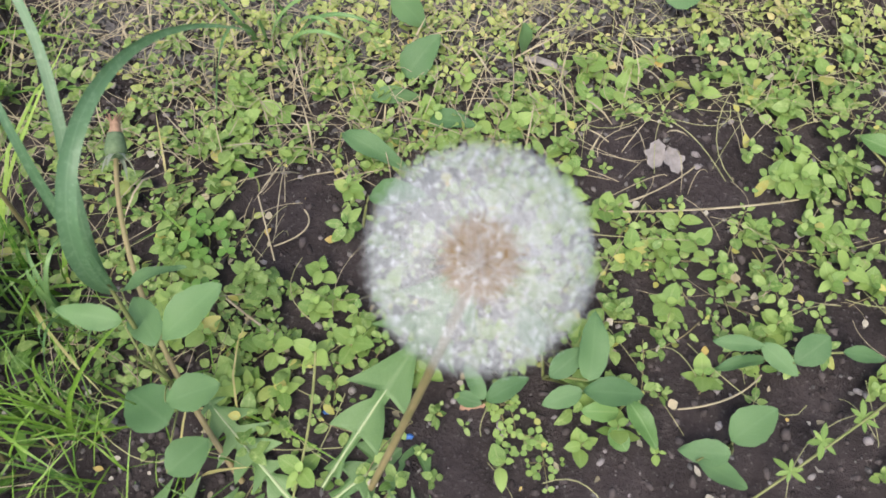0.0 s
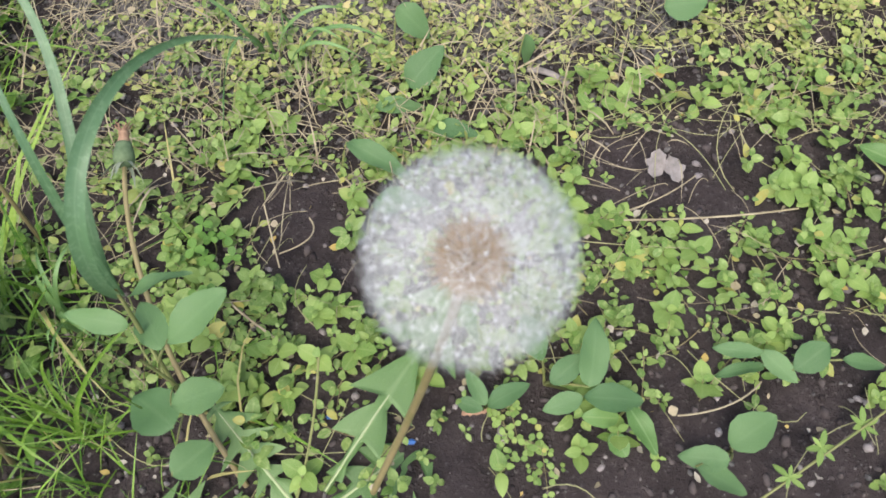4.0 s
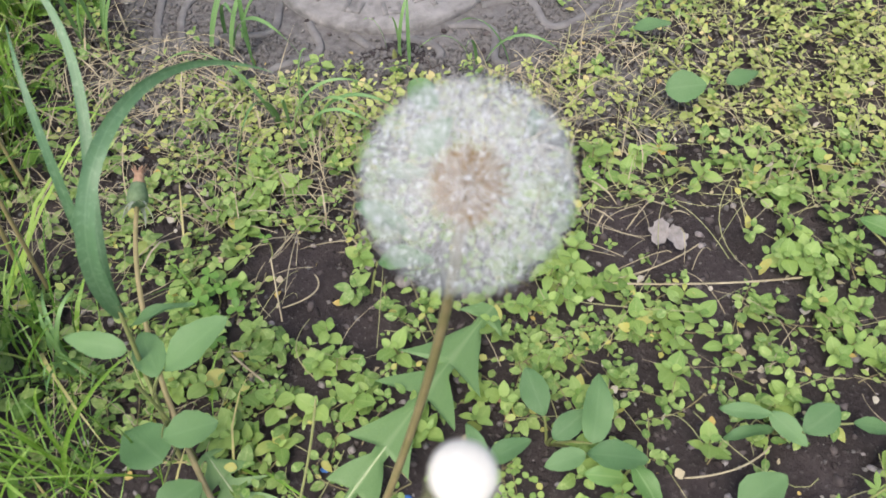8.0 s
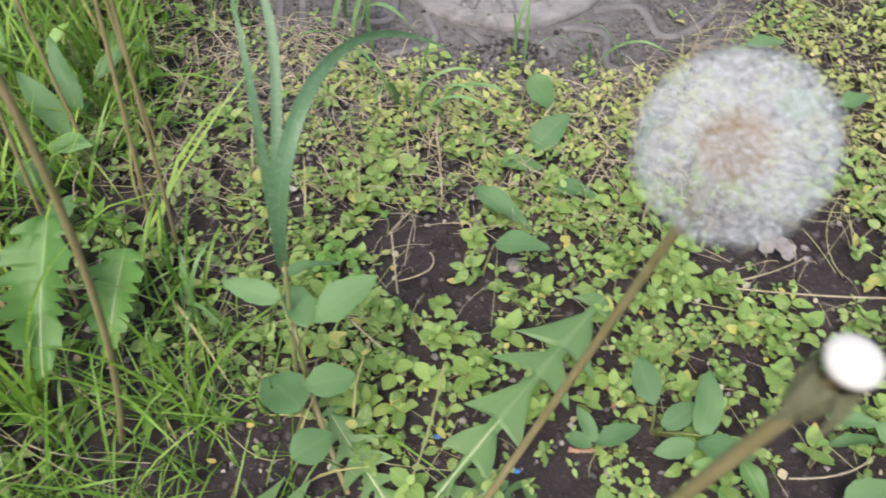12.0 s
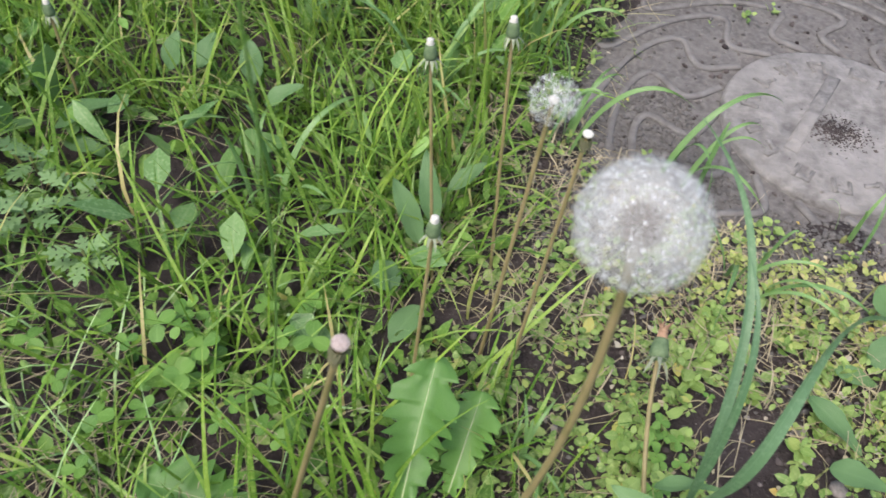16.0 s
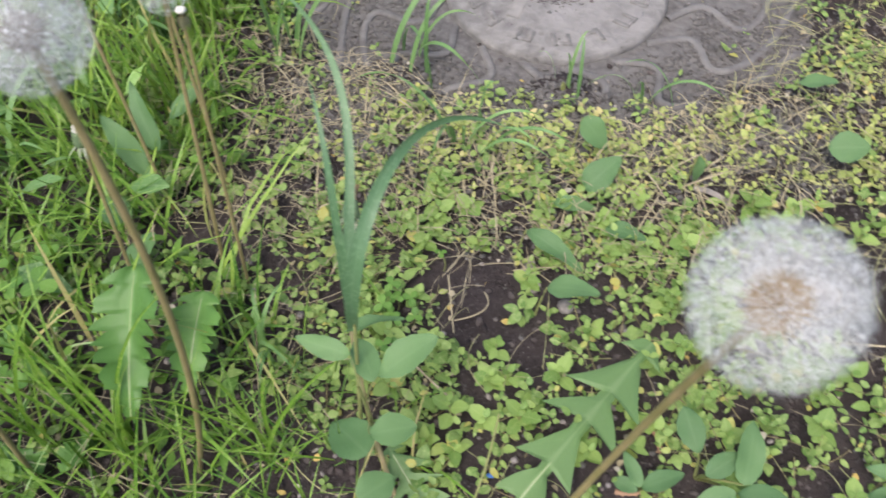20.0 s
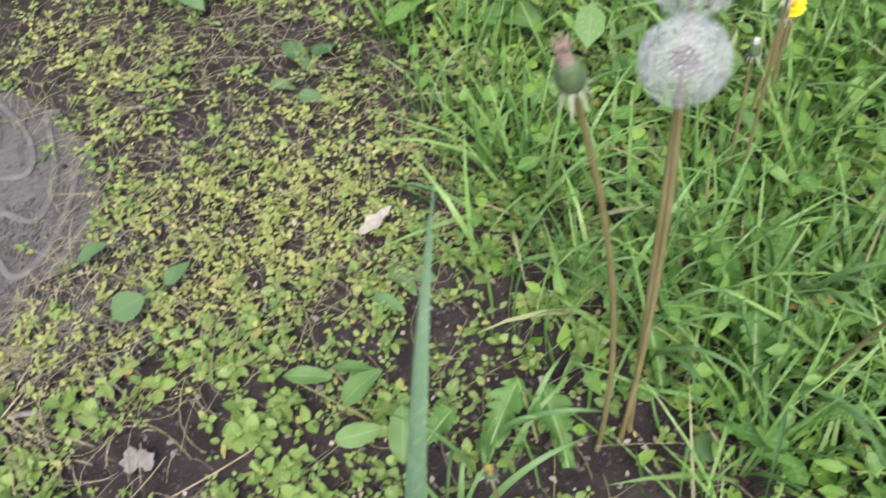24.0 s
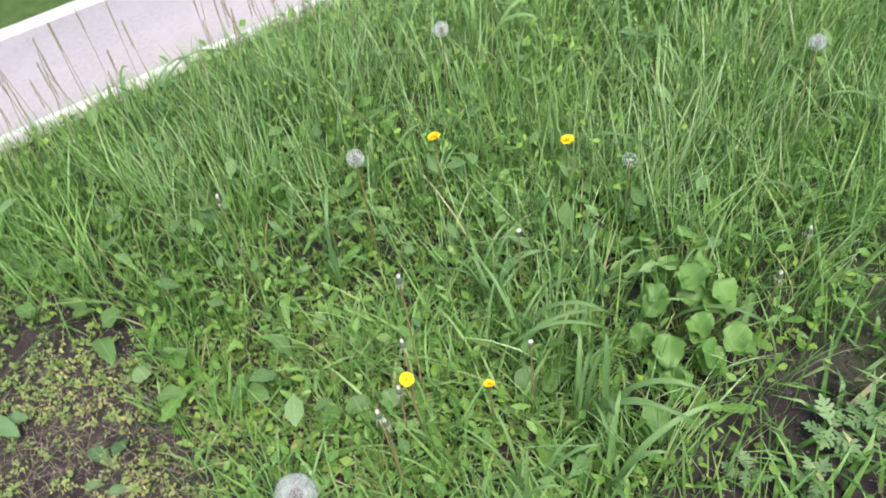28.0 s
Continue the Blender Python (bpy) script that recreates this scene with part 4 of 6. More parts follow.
q = np.column_stack([q, height(q[:, 0], q[:, 1])])
thing("soil_crumbs", scattered(LUMPS, q, R.uniform(0, 6, 9000), R.normal(0, 0.4, 9000), R.normal(0, 0.4, 9000), 0.0008 + 0.0035 * R.uniform(0, 1, 9000) ** 5), CRUMB,
      "grey grit and crumbs on bare soil", "soil", kind="stuff")
a, d = R.uniform(3.2, 6.2, 15000), R.uniform(0.17, 0.42, 15000)
q = np.column_stack([COVER.x + d * np.cos(a), COVER.y + d * np.sin(a)])
q = np.column_stack([q, np.maximum(height(q[:, 0], q[:, 1]), -0.001)])
thing("spilled_dirt", scattered(LUMPS, q, R.uniform(0, 6, 15000), R.normal(0, 0.4, 15000), R.normal(0, 0.4, 15000), 0.0006 + 0.0034 * R.uniform(0, 1, 15000) ** 4), DIRT,
      "grey dirt and grit spilled over the cover's edge", "soil", kind="stuff")
q = np.column_stack([R.normal(COVER.x - 0.0, 0.016, 900), R.normal(COVER.y - 0.014, 0.012, 900), np.full(900, 0.0065)])
thing("soil_heap", scattered(LUMPS, q, R.uniform(0, 6, 900), R.normal(0, 0.3, 900), R.normal(0, 0.3, 900), R.uniform(0.0005, 0.0016, 900)), SOIL,
      "little heap of dark crumbs on the manhole cover", "soil", kind="stuff")


# ---- broad-leaved weeds ----
def leaf_frame(a, b, width, roll=0.0):
    """The pose of a leaf from a to b, its upper side up."""
    a, b = Vector(a), Vector(b)
    y = (b - a)
    long = y.length
    y.normalize()
    x = y.cross(Vector((0, 0, 1)))
    if x.length < 0.05:
        x = Vector((1, 0, 0))
    x.normalize()
    z = x.cross(y)
    m = Matrix.Identity(4)
    for i, c in enumerate((x, y, z)):
        m.col[i][:3] = c
    return Matrix.Translation(a) @ m @ Matrix.Rotation(roll, 4, "Y") @ Matrix.Diagonal((width, long, long, 1))


LEAF_FORMS = ((0.45, 0.15, 0.022), (0.40, 0.26, 0.032), (0.5, 0.08, 0.026))
BROAD_LEAF = {m: [mesh_of("leaf", *blade(lambda v, t=t, m=m: oval(v, 0.46, t, 0.72 if m == BROAD else 0.62) * (1 + 0.03 * np.sin(v * 29)), 18, 2, d, 0.11, w), m) for t, d, w in LEAF_FORMS] for m in (BROAD, FRESH)}
BROAD_LEAF[CRINKLED] = [mesh_of("leaf", *blade(lambda v, t=t: oval(v, 0.5, t, 0.6) * (1 + 0.06 * np.sin(v * 23)), 16, 3, d, 0.2, 0.10), CRINKLED) for t, d in ((0.42, 0.35), (0.36, 0.2), (0.5, 0.5))]
DANDY_LEAF = []
RIB = plain_material("pale_midrib", (0.22, 0.28, 0.13), (0.33, 0.38, 0.21), 80, 0.5, 0.1)


def jagged(v, teeth, deep):
    """Half-width of a dandelion leaf: back-turned teeth, and a broad arrow-shaped tip."""
    env = 0.10 + 0.40 * np.clip(v * 1.25, 0, 1) ** 0.8 * np.clip((1 - v) * 5, 0, 1) ** 0.7
    saw = 1 - ((v * teeth + 0.35 * np.sin(v * 11.0)) % 1.0)
    return env * (1 - deep + deep * saw ** 0.8)


def back_turned(piece, shear):
    """Draws the lobes of a leaf back towards its foot."""
    v = piece[0].copy()
    v[:, 1] -= shear * np.abs(v[:, 0])
    return v, piece[1], piece[2]


def lobed(v, lobes, deep):
    """Half-width of a dandelion leaf with large triangular lobes and an arrow-shaped end."""
    env = 0.16 + 0.38 * np.clip(v * 1.5, 0, 1) * np.clip((1.02 - v) * 3.2, 0, 1) ** 0.8
    w = (v * lobes + 0.12 * np.sin(v * 19)) % 1.0
    return np.where(v < 0.06, 0.035, env * (1 - deep + deep * np.clip(1 - w / 0.72, 0, 1) ** 0.9))


for lobes, deep, d in ((5.4, 0.82, 0.12), (5.2, 0.7, 0.22), (6.3, 0.78, 0.1)):
    DANDY_LEAF.append(mesh_of("leaf", *back_turned(blade(lambda v: lobed(v, lobes, deep), 96, 3, d, 0.06, 0.02), 0.14), DANDY))


FRESH_DANDY = leaf_material("fresh_dandelion_leaf", (0.06, 0.145, 0.03), (0.105, 0.22, 0.046), (0.155, 0.28, 0.085), 0.35, 0.28, 0.40, None, 0, True)
DANDY_LEAF.append(mesh_of("leaf", *blade(lambda v: jagged(v, 8, 0.5) * (1 + 0.08 * np.sin(v * 41)), 60, 3, 0.25, 0.3, 0.06), FRESH_DANDY))


def leafy_weed(label, base, material, leaves):
    ob = tagged(new("leafy_weed"), label, "weed", "broad-leaved weeds")
    ob.location = base
    off = Vector(base)
    tallest = max(l[2] for l in leaves) - off.z
    upright = tallest > 0.08 and len(leaves) < 12
    if upright:
        tip = sum((Vector(l[:3]) - off for l in leaves), Vector()) / len(leaves)
        stem = bend((0, 0, -0.002), (tip.x, tip.y, tallest), 0, (0.003, 0, 0), 16)
        part("stem", tube(stem, np.linspace(0.0017, 0.001, 16), 6), STALK, ob)
    for k, l in enumerate(leaves):
        a, b = Vector(l[:3]) - off, Vector(l[3:6]) - off
        t = 0.0011 if l[6] > 0.012 else 0.0007
        foot = Vector((0, 0, -0.002))
        if upright:
            t = 0.0006
            foot = Vector(stem[int(min(15, 15 * max(0.1, (a.z - 0.012) / tallest)))])
        part("stalk", tube(bend(foot, a, 0, (0, 0, 0.004), 6), [t * 1.3, t * 1.2, t, t, t * 0.8, t * 0.7], 5), STALK, ob)
        part("leaf", BROAD_LEAF[material][(k + len(leaves)) % 3], None, ob, m=leaf_frame(a, b, l[6], R.normal(0, 0.2)))


def dandelion_rosette(label, base, material, leaves, forms=(0, 1, 2)):
    ob = thing("dandelion_rosette", ball(0.006, 0.8, 6, 8), STALK, label, "dandelion", "dandelion rosettes", m=Matrix.Translation(base))
    for k, l in enumerate(leaves):
        off = Vector(base)
        a, b = Vector(l[:3]) - off, Vector(l[3:6]) - off
        m = leaf_frame(a, b, l[6], R.normal(0, 0.12))
        leaf = part("leaf", DANDY_LEAF[forms[k % 3]], None, ob, m=m)
        droop, t = (0.15, 0.25, 0.1, 0.25)[forms[k % 3]], np.linspace(0, 0.93, 10)
        w = np.linspace(1.0, 0.3, 10) * (0.0009 if forms == (3, 3, 3) else 0.0015)
        rib = tube(np.stack([t * 0, t, -droop * t ** 2], -1), np.ones(10), 6)
        v = rib[0] - np.repeat(np.stack([t * 0, t, -droop * t ** 2], -1), 7, 0)
        v = np.repeat(np.stack([t * 0, t, -droop * t ** 2], -1), 7, 0) + v * np.repeat(w, 7)[:, None] / np.array([l[6], (b - a).length, (b - a).length])
        part("midrib", (v, rib[1], rib[2]), RIB, leaf, "pale fleshy midrib")


def cut_leaf_mesh():
    """A mugwort leaf: a midrib with pairs of toothed lobes."""
    pieces = [blade(lambda v: 0.03 + 0.05 * np.sin(v * 3.1), 6, 1, 0.1, 0.1)]
    for h, L in ((0.28, 0.36), (0.5, 0.42), (0.72, 0.34)):
        for s in (1, -1):
            lobe = blade(lambda v: 0.27 * np.sin(np.pi * v ** 0.8) * (0.75 + 0.25 * np.cos(v * 17)), 14, 1, 0.1, 0.1)
            pieces.append(turned(lobe, rot3(-s * 0.9, 0.05), L, (0, h, -0.1 * h * h)))
    pieces.append(turned(blade(lambda v: 0.3 * np.sin(np.pi * v ** 0.8) * (0.75 + 0.25 * np.cos(v * 17)), 14, 1, 0.1, 0.1), rot3(0), 0.4, (0, 0.75, -0.06)))
    return joined(pieces)


CUT_LEAF = mesh_of("leaf", *cut_leaf_mesh(), MUGWORT)


def cut_leaf_weed(base, size):
    ob = thing("cut_leaf_weed", tube(bend(base, (base[0], base[1], base[2] + 0.04), 0, (0, 0, 0), 5), 0.0014, 5), STALK, "young mugwort with deeply cut grey-green leaves on soil", "weed", "mugwort plants")
    for k in range(7):
        a = 2.4 * k + R.normal(0, 0.2)
        L = size * R.uniform(0.4, 0.6)
        m = Matrix.Translation((base[0], base[1], base[2] + 0.015 + 0.004 * k)) @ Matrix.Rotation(a, 4, "Z") @ Matrix.Rotation(R.uniform(0.0, 0.5), 4, "X") @ Matrix.Scale(L, 4)
        part("leaf", CUT_LEAF, None, ob, m=m)


leafy_weed("upright weed with smooth oval green leaves", (-0.184, 0.165, 0.0), BROAD, [
    (-0.191, 0.181, 0.140, -0.230, 0.185, 0.150, 0.017),
    (-0.171, 0.172, 0.130, -0.134, 0.198, 0.150, 0.028),
    (-0.173, 0.168, 0.130, -0.193, 0.203, 0.130, 0.022),
    (-0.175, 0.131, 0.090, -0.207, 0.157, 0.090, 0.035),
    (-0.175, 0.142, 0.100, -0.143, 0.153, 0.100, 0.027),
    (-0.180, 0.105, 0.070, -0.157, 0.126, 0.070, 0.028),
    (-0.203, 0.209, 0.120, -0.166, 0.222, 0.140, 0.014),
])
leafy_weed("seedling weed with plump oval leaves", (0.07, 0.175, 0.0), BROAD, [
    (0.067, 0.183, 0.030, 0.055, 0.217, 0.040, 0.023),
    (0.071, 0.166, 0.030, 0.096, 0.183, 0.040, 0.019),
    (0.098, 0.162, 0.030, 0.110, 0.206, 0.050, 0.025),
    (0.093, 0.155, 0.030, 0.136, 0.151, 0.030, 0.024),
    (0.093, 0.155, 0.030, 0.064, 0.147, 0.030, 0.017),
])
leafy_weed("small seedling with oval leaves on soil", (0.025, 0.159, 0.0), BROAD, [
    (0.025, 0.154, 0.020, 0.055, 0.168, 0.030, 0.018),
    (0.024, 0.155, 0.020, 0.012, 0.180, 0.030, 0.013),
    (0.022, 0.152, 0.020, 0.003, 0.160, 0.020, 0.013),
])
leafy_weed("narrow-leaved green weed beside bare soil", (0.236, 0.18, 0.0), BROAD, [
    (0.227, 0.181, 0.030, 0.191, 0.187, 0.030, 0.013),
    (0.225, 0.183, 0.030, 0.246, 0.158, 0.030, 0.017),
    (0.229, 0.174, 0.020, 0.192, 0.173, 0.020, 0.012),
    (0.245, 0.167, 0.030, 0.271, 0.182, 0.040, 0.024),
    (0.281, 0.173, 0.030, 0.312, 0.168, 0.030, 0.014),
])
leafy_weed("weed with broad light green leaves on soil", (0.199, 0.118, 0.0), BROAD, [
    (0.189, 0.115, 0.030, 0.217, 0.132, 0.048, 0.029),
    (0.187, 0.106, 0.030, 0.154, 0.111, 0.030, 0.020),
    (0.163, 0.103, 0.030, 0.195, 0.085, 0.030, 0.022),
])
leafy_weed("weed with oval light green leaves on soil", (0.119, 0.145, 0.0), FRESH, [
    (0.118, 0.141, 0.020, 0.092, 0.141, 0.030, 0.016),
    (0.124, 0.146, 0.030, 0.141, 0.114, 0.030, 0.017),
    (0.111, 0.131, 0.020, 0.120, 0.114, 0.020, 0.016),
])
leafy_weed("single bluish green oval leaf on a thin stalk", (-0.064, 0.311, 0.0), BROAD, [
    (-0.056, 0.321, 0.030, -0.014, 0.319, 0.045, 0.028),
])
leafy_weed("single bluish green oval leaf on a thin stalk", (-0.086, 0.373, 0.0), BROAD, [
    (-0.078, 0.383, 0.030, -0.025, 0.351, 0.030, 0.021),
])
leafy_weed("single bluish green oval leaf on a thin stalk", (-0.033, 0.435, 0.0), BROAD, [
    (-0.025, 0.445, 0.020, 0.003, 0.465, 0.050, 0.032),
])
leafy_weed("single bluish green oval leaf on a thin stalk", (-0.063, 0.416, 0.0), BROAD, [
    (-0.055, 0.426, 0.020, -0.011, 0.427, 0.020, 0.017),
])
leafy_weed("single bluish green oval leaf on a thin stalk", (-0.013, 0.39, 0.0), BROAD, [
    (-0.005, 0.400, 0.020, 0.031, 0.390, 0.030, 0.021),
])
leafy_weed("single bluish green oval leaf on a thin stalk", (0.07, 0.462, 0.0), BROAD, [
    (0.078, 0.472, 0.050, 0.087, 0.461, 0.010, 0.017),
])
leafy_weed("single bluish green oval leaf on a thin stalk", (-0.04, 0.502, 0.0), BROAD, [
    (-0.032, 0.512, 0.050, -0.003, 0.493, 0.030, 0.029),
])
leafy_weed("weed with soft bluish green leaves", (0.26, 0.535, 0.0), BROAD, [
    (0.210, 0.514, 0.030, 0.247, 0.511, 0.040, 0.035),
    (0.270, 0.520, 0.030, 0.301, 0.531, 0.040, 0.019),
    (0.192, 0.604, 0.030, 0.230, 0.604, 0.040, 0.028),
])
dandelion_rosette("light green toothed dandelion leaves", (-0.375, 0.148, 0.0), DANDY, [
    (-0.365, 0.149, 0.060, -0.372, 0.225, 0.145, 0.066),
    (-0.338, 0.184, 0.040, -0.337, 0.246, 0.090, 0.055),
    (-0.446, 0.122, 0.010, -0.558, 0.109, 0.060, 0.060),
    (-0.413, 0.159, 0.010, -0.424, 0.119, 0.030, 0.030),
], (3, 3, 3))
dandelion_rosette("dandelion rosette with long pale midribs and jagged lobes", (-0.1, 0.085, 0.0), DANDY, [
    (-0.090, 0.100, 0.020, 0.034, 0.276, 0.050, 0.075),
    (-0.090, 0.090, 0.005, 0.010, 0.160, 0.018, 0.065),
    (-0.090, 0.085, 0.005, 0.000, 0.060, 0.015, 0.060),
    (-0.110, 0.085, 0.005, -0.235, 0.085, 0.030, 0.060),
    (-0.115, 0.080, 0.005, -0.250, 0.030, 0.030, 0.060),
    (-0.110, 0.090, 0.005, -0.170, 0.160, 0.035, 0.050),
])
leafy_weed("upright weed with two lance-shaped leaves", (-0.446, 0.432, -0.0), BROAD, [
    (-0.449, 0.403, 0.040, -0.479, 0.422, 0.100, 0.025),
    (-0.443, 0.425, 0.050, -0.464, 0.451, 0.110, 0.023),
    (-0.446, 0.467, 0.050, -0.418, 0.504, 0.070, 0.019),
])
leafy_weed("weed with two rounded green leaves", (-0.439, 0.346, 0.0), BROAD, [
    (-0.452, 0.350, 0.030, -0.476, 0.364, 0.050, 0.031),
    (-0.425, 0.343, 0.030, -0.438, 0.300, 0.030, 0.032),
])
leafy_weed("weed with long grey-green leaves among grass", (-0.898, 0.424, 0.0), BROAD, [
    (-0.865, 0.399, 0.040, -0.812, 0.446, 0.080, 0.041),
    (-0.895, 0.440, 0.030, -0.880, 0.441, 0.120, 0.037),
    (-0.890, 0.401, 0.040, -0.906, 0.374, 0.050, 0.027),
    (-0.854, 0.395, 0.030, -0.797, 0.405, 0.030, 0.024),
])
leafy_weed("weed with small oval leaves among grass", (-0.691, 0.547, 0.0), BROAD, [
    (-0.678, 0.519, 0.040, -0.647, 0.539, 0.070, 0.024),
    (-0.698, 0.534, 0.050, -0.711, 0.558, 0.090, 0.029),
    (-0.796, 0.519, 0.050, -0.793, 0.539, 0.090, 0.027),
    (-0.769, 0.535, 0.050, -0.767, 0.568, 0.080, 0.027),
])
leafy_weed("weed with yellowish green rounded leaves", (-0.675, 0.465, 0.0), FRESH, [
    (-0.666, 0.450, 0.040, -0.628, 0.473, 0.050, 0.037),
    (-0.674, 0.451, 0.040, -0.673, 0.401, 0.030, 0.030),
    (-0.653, 0.450, 0.040, -0.668, 0.474, 0.050, 0.031),
])
leafy_weed("small round green leaf on a low stalk", (0.52, 0.819, 0.0), BROAD, [
    (0.526, 0.825, 0.020, 0.537, 0.766, 0.020, 0.028),
])
leafy_weed("small round green leaf on a low stalk", (0.544, 0.769, 0.0), BROAD, [
    (0.550, 0.775, 0.020, 0.585, 0.795, 0.020, 0.031),
])
leafy_weed("small round green leaf on a low stalk", (0.495, 0.712, 0.0), BROAD, [
    (0.501, 0.718, 0.020, 0.532, 0.699, 0.020, 0.019),
])
leafy_weed("small round green leaf on a low stalk", (0.475, 0.76, 0.0), BROAD, [
    (0.481, 0.766, 0.015, 0.506, 0.745, 0.015, 0.017),
])
leafy_weed("small round green leaf on a low stalk", (0.484, 0.421, 0.0), BROAD, [
    (0.490, 0.427, 0.010, 0.499, 0.383, 0.020, 0.022),
])
leafy_weed("small round green leaf on a low stalk", (0.5, 0.4, 0.0), BROAD, [
    (0.506, 0.406, 0.010, 0.522, 0.384, 0.020, 0.018),
])
leafy_weed("small round green leaf on a low stalk", (0.452, 0.393, 0.0), BROAD, [
    (0.458, 0.399, 0.015, 0.477, 0.368, 0.020, 0.018),
])
leafy_weed("small round green leaf on a low stalk", (0.425, 1.015, 0.0), BROAD, [
    (0.431, 1.021, 0.040, 0.450, 0.952, 0.040, 0.039),
])
leafy_weed("small round green leaf on a low stalk", (0.384, 1.051, 0.0), BROAD, [
    (0.390, 1.057, 0.030, 0.421, 1.006, 0.030, 0.028),
])
leafy_weed("small round green leaf on a low stalk", (0.449, 0.996, 0.0), BROAD, [
    (0.455, 1.002, 0.030, 0.482, 0.977, 0.030, 0.027),
])
leafy_weed("weed with smooth light green leaves on soil", (0.405, 0.268, 0.0), FRESH, [
    (0.404, 0.220, 0.020, 0.428, 0.263, 0.040, 0.029),
    (0.359, 0.268, 0.030, 0.402, 0.256, 0.030, 0.024),
    (0.380, 0.297, 0.030, 0.421, 0.306, 0.050, 0.027),
    (0.342, 0.354, 0.030, 0.383, 0.329, 0.030, 0.020),
    (0.386, 0.338, 0.030, 0.424, 0.316, 0.030, 0.015),
])
dandelion_rosette("green toothed dandelion leaves below the clocks", (0.537, 0.176, 0.0), DANDY, [
    (0.527, 0.141, 0.030, 0.541, 0.193, 0.080, 0.040),
    (0.466, 0.182, 0.030, 0.516, 0.213, 0.080, 0.038),
    (0.431, 0.227, 0.020, 0.458, 0.233, 0.050, 0.034),
    (0.641, 0.162, 0.030, 0.662, 0.213, 0.070, 0.030),
    (0.701, 0.116, 0.040, 0.731, 0.155, 0.090, 0.035),
    (0.731, 0.184, 0.030, 0.752, 0.226, 0.090, 0.030),
], (3, 3, 3))
leafy_weed("weed with a heart-shaped leaf in the grass", (0.646, 0.095, 0.0), BROAD, [
    (0.637, 0.087, 0.020, 0.647, 0.109, 0.030, 0.033),
])
leafy_weed("broad oval leaves in the grass", (0.873, 0.15, 0.0), BROAD, [
    (0.850, 0.138, 0.040, 0.875, 0.170, 0.060, 0.026),
    (0.865, 0.119, 0.040, 0.898, 0.119, 0.050, 0.026),
    (1.122, 0.301, 0.030, 1.077, 0.245, 0.050, 0.029),
])
for x, y, size in ((1.357, -0.165, 0.095), (1.416, -0.204, 0.075), (1.256, -0.184, 0.075), (1.204, -0.097, 0.065),
                   (-0.81, 0.29, 0.065), (-0.79, 0.33, 0.06), (-0.73, 0.27, 0.055), (-0.85, 0.35, 0.06)):
    cut_leaf_weed((x, y, 0.012), size)
leafy_weed("low broad-leaved weed among the grass", (0.708, 1.533, 0.0), FRESH, [
    (0.719, 1.499, 0.050, 0.778, 1.480, 0.070, 0.054),
    (0.669, 1.427, 0.050, 0.682, 1.293, 0.070, 0.057),
    (0.771, 1.576, 0.050, 0.822, 1.537, 0.070, 0.046),
])
leafy_weed("low broad-leaved weed among the grass", (0.684, 1.064, 0.0), FRESH, [
    (0.693, 1.038, 0.050, 0.732, 1.026, 0.070, 0.055),
    (0.669, 1.010, 0.050, 0.659, 0.932, 0.070, 0.041),
    (0.701, 1.099, 0.050, 0.664, 1.085, 0.070, 0.038),
])
leafy_weed("low broad-leaved weed among the grass", (1.124, 1.017, 0.0), FRESH, [
    (1.123, 0.995, 0.050, 1.194, 0.972, 0.070, 0.057),
    (1.221, 0.971, 0.050, 1.222, 0.916, 0.070, 0.039),
    (1.246, 0.920, 0.050, 1.298, 0.909, 0.070, 0.044),
])
leafy_weed("low broad-leaved weed among the grass", (0.739, 0.681, 0.0), FRESH, [
    (0.744, 0.663, 0.050, 0.806, 0.682, 0.070, 0.054),
    (0.780, 0.676, 0.050, 0.795, 0.617, 0.070, 0.043),
])
leafy_weed("low broad-leaved weed among the grass", (0.886, 0.478, 0.0), FRESH, [
    (0.887, 0.466, 0.050, 0.895, 0.491, 0.070, 0.051),
    (0.869, 0.506, 0.050, 0.828, 0.500, 0.070, 0.037),
    (0.933, 0.426, 0.050, 0.938, 0.456, 0.070, 0.041),
])
leafy_weed("low broad-leaved weed among the grass", (1.103, 0.283, 0.0), FRESH, [
    (1.097, 0.276, 0.050, 1.137, 0.281, 0.070, 0.045),
    (1.122, 0.245, 0.050, 1.145, 0.232, 0.070, 0.037),
])
leafy_weed("low broad-leaved weed among the grass", (0.67, 0.868, 0.0), FRESH, [
    (0.678, 0.845, 0.050, 0.676, 0.868, 0.070, 0.046),
    (0.671, 0.794, 0.050, 0.702, 0.753, 0.070, 0.040),
    (0.729, 0.844, 0.050, 0.762, 0.822, 0.070, 0.035),
])
leafy_weed("low broad-leaved weed among the grass", (1.403, 1.24, 0.0), FRESH, [
    (1.398, 1.217, 0.050, 1.325, 1.099, 0.070, 0.043),
    (1.305, 1.152, 0.050, 1.304, 1.187, 0.070, 0.043),
])
leafy_weed("low broad-leaved weed among the grass", (0.691, 1.301, 0.0), FRESH, [
    (0.701, 1.271, 0.050, 0.738, 1.219, 0.070, 0.041),
    (0.675, 1.172, 0.050, 0.695, 1.094, 0.070, 0.044),
    (0.612, 1.178, 0.050, 0.602, 1.214, 0.070, 0.040),
])


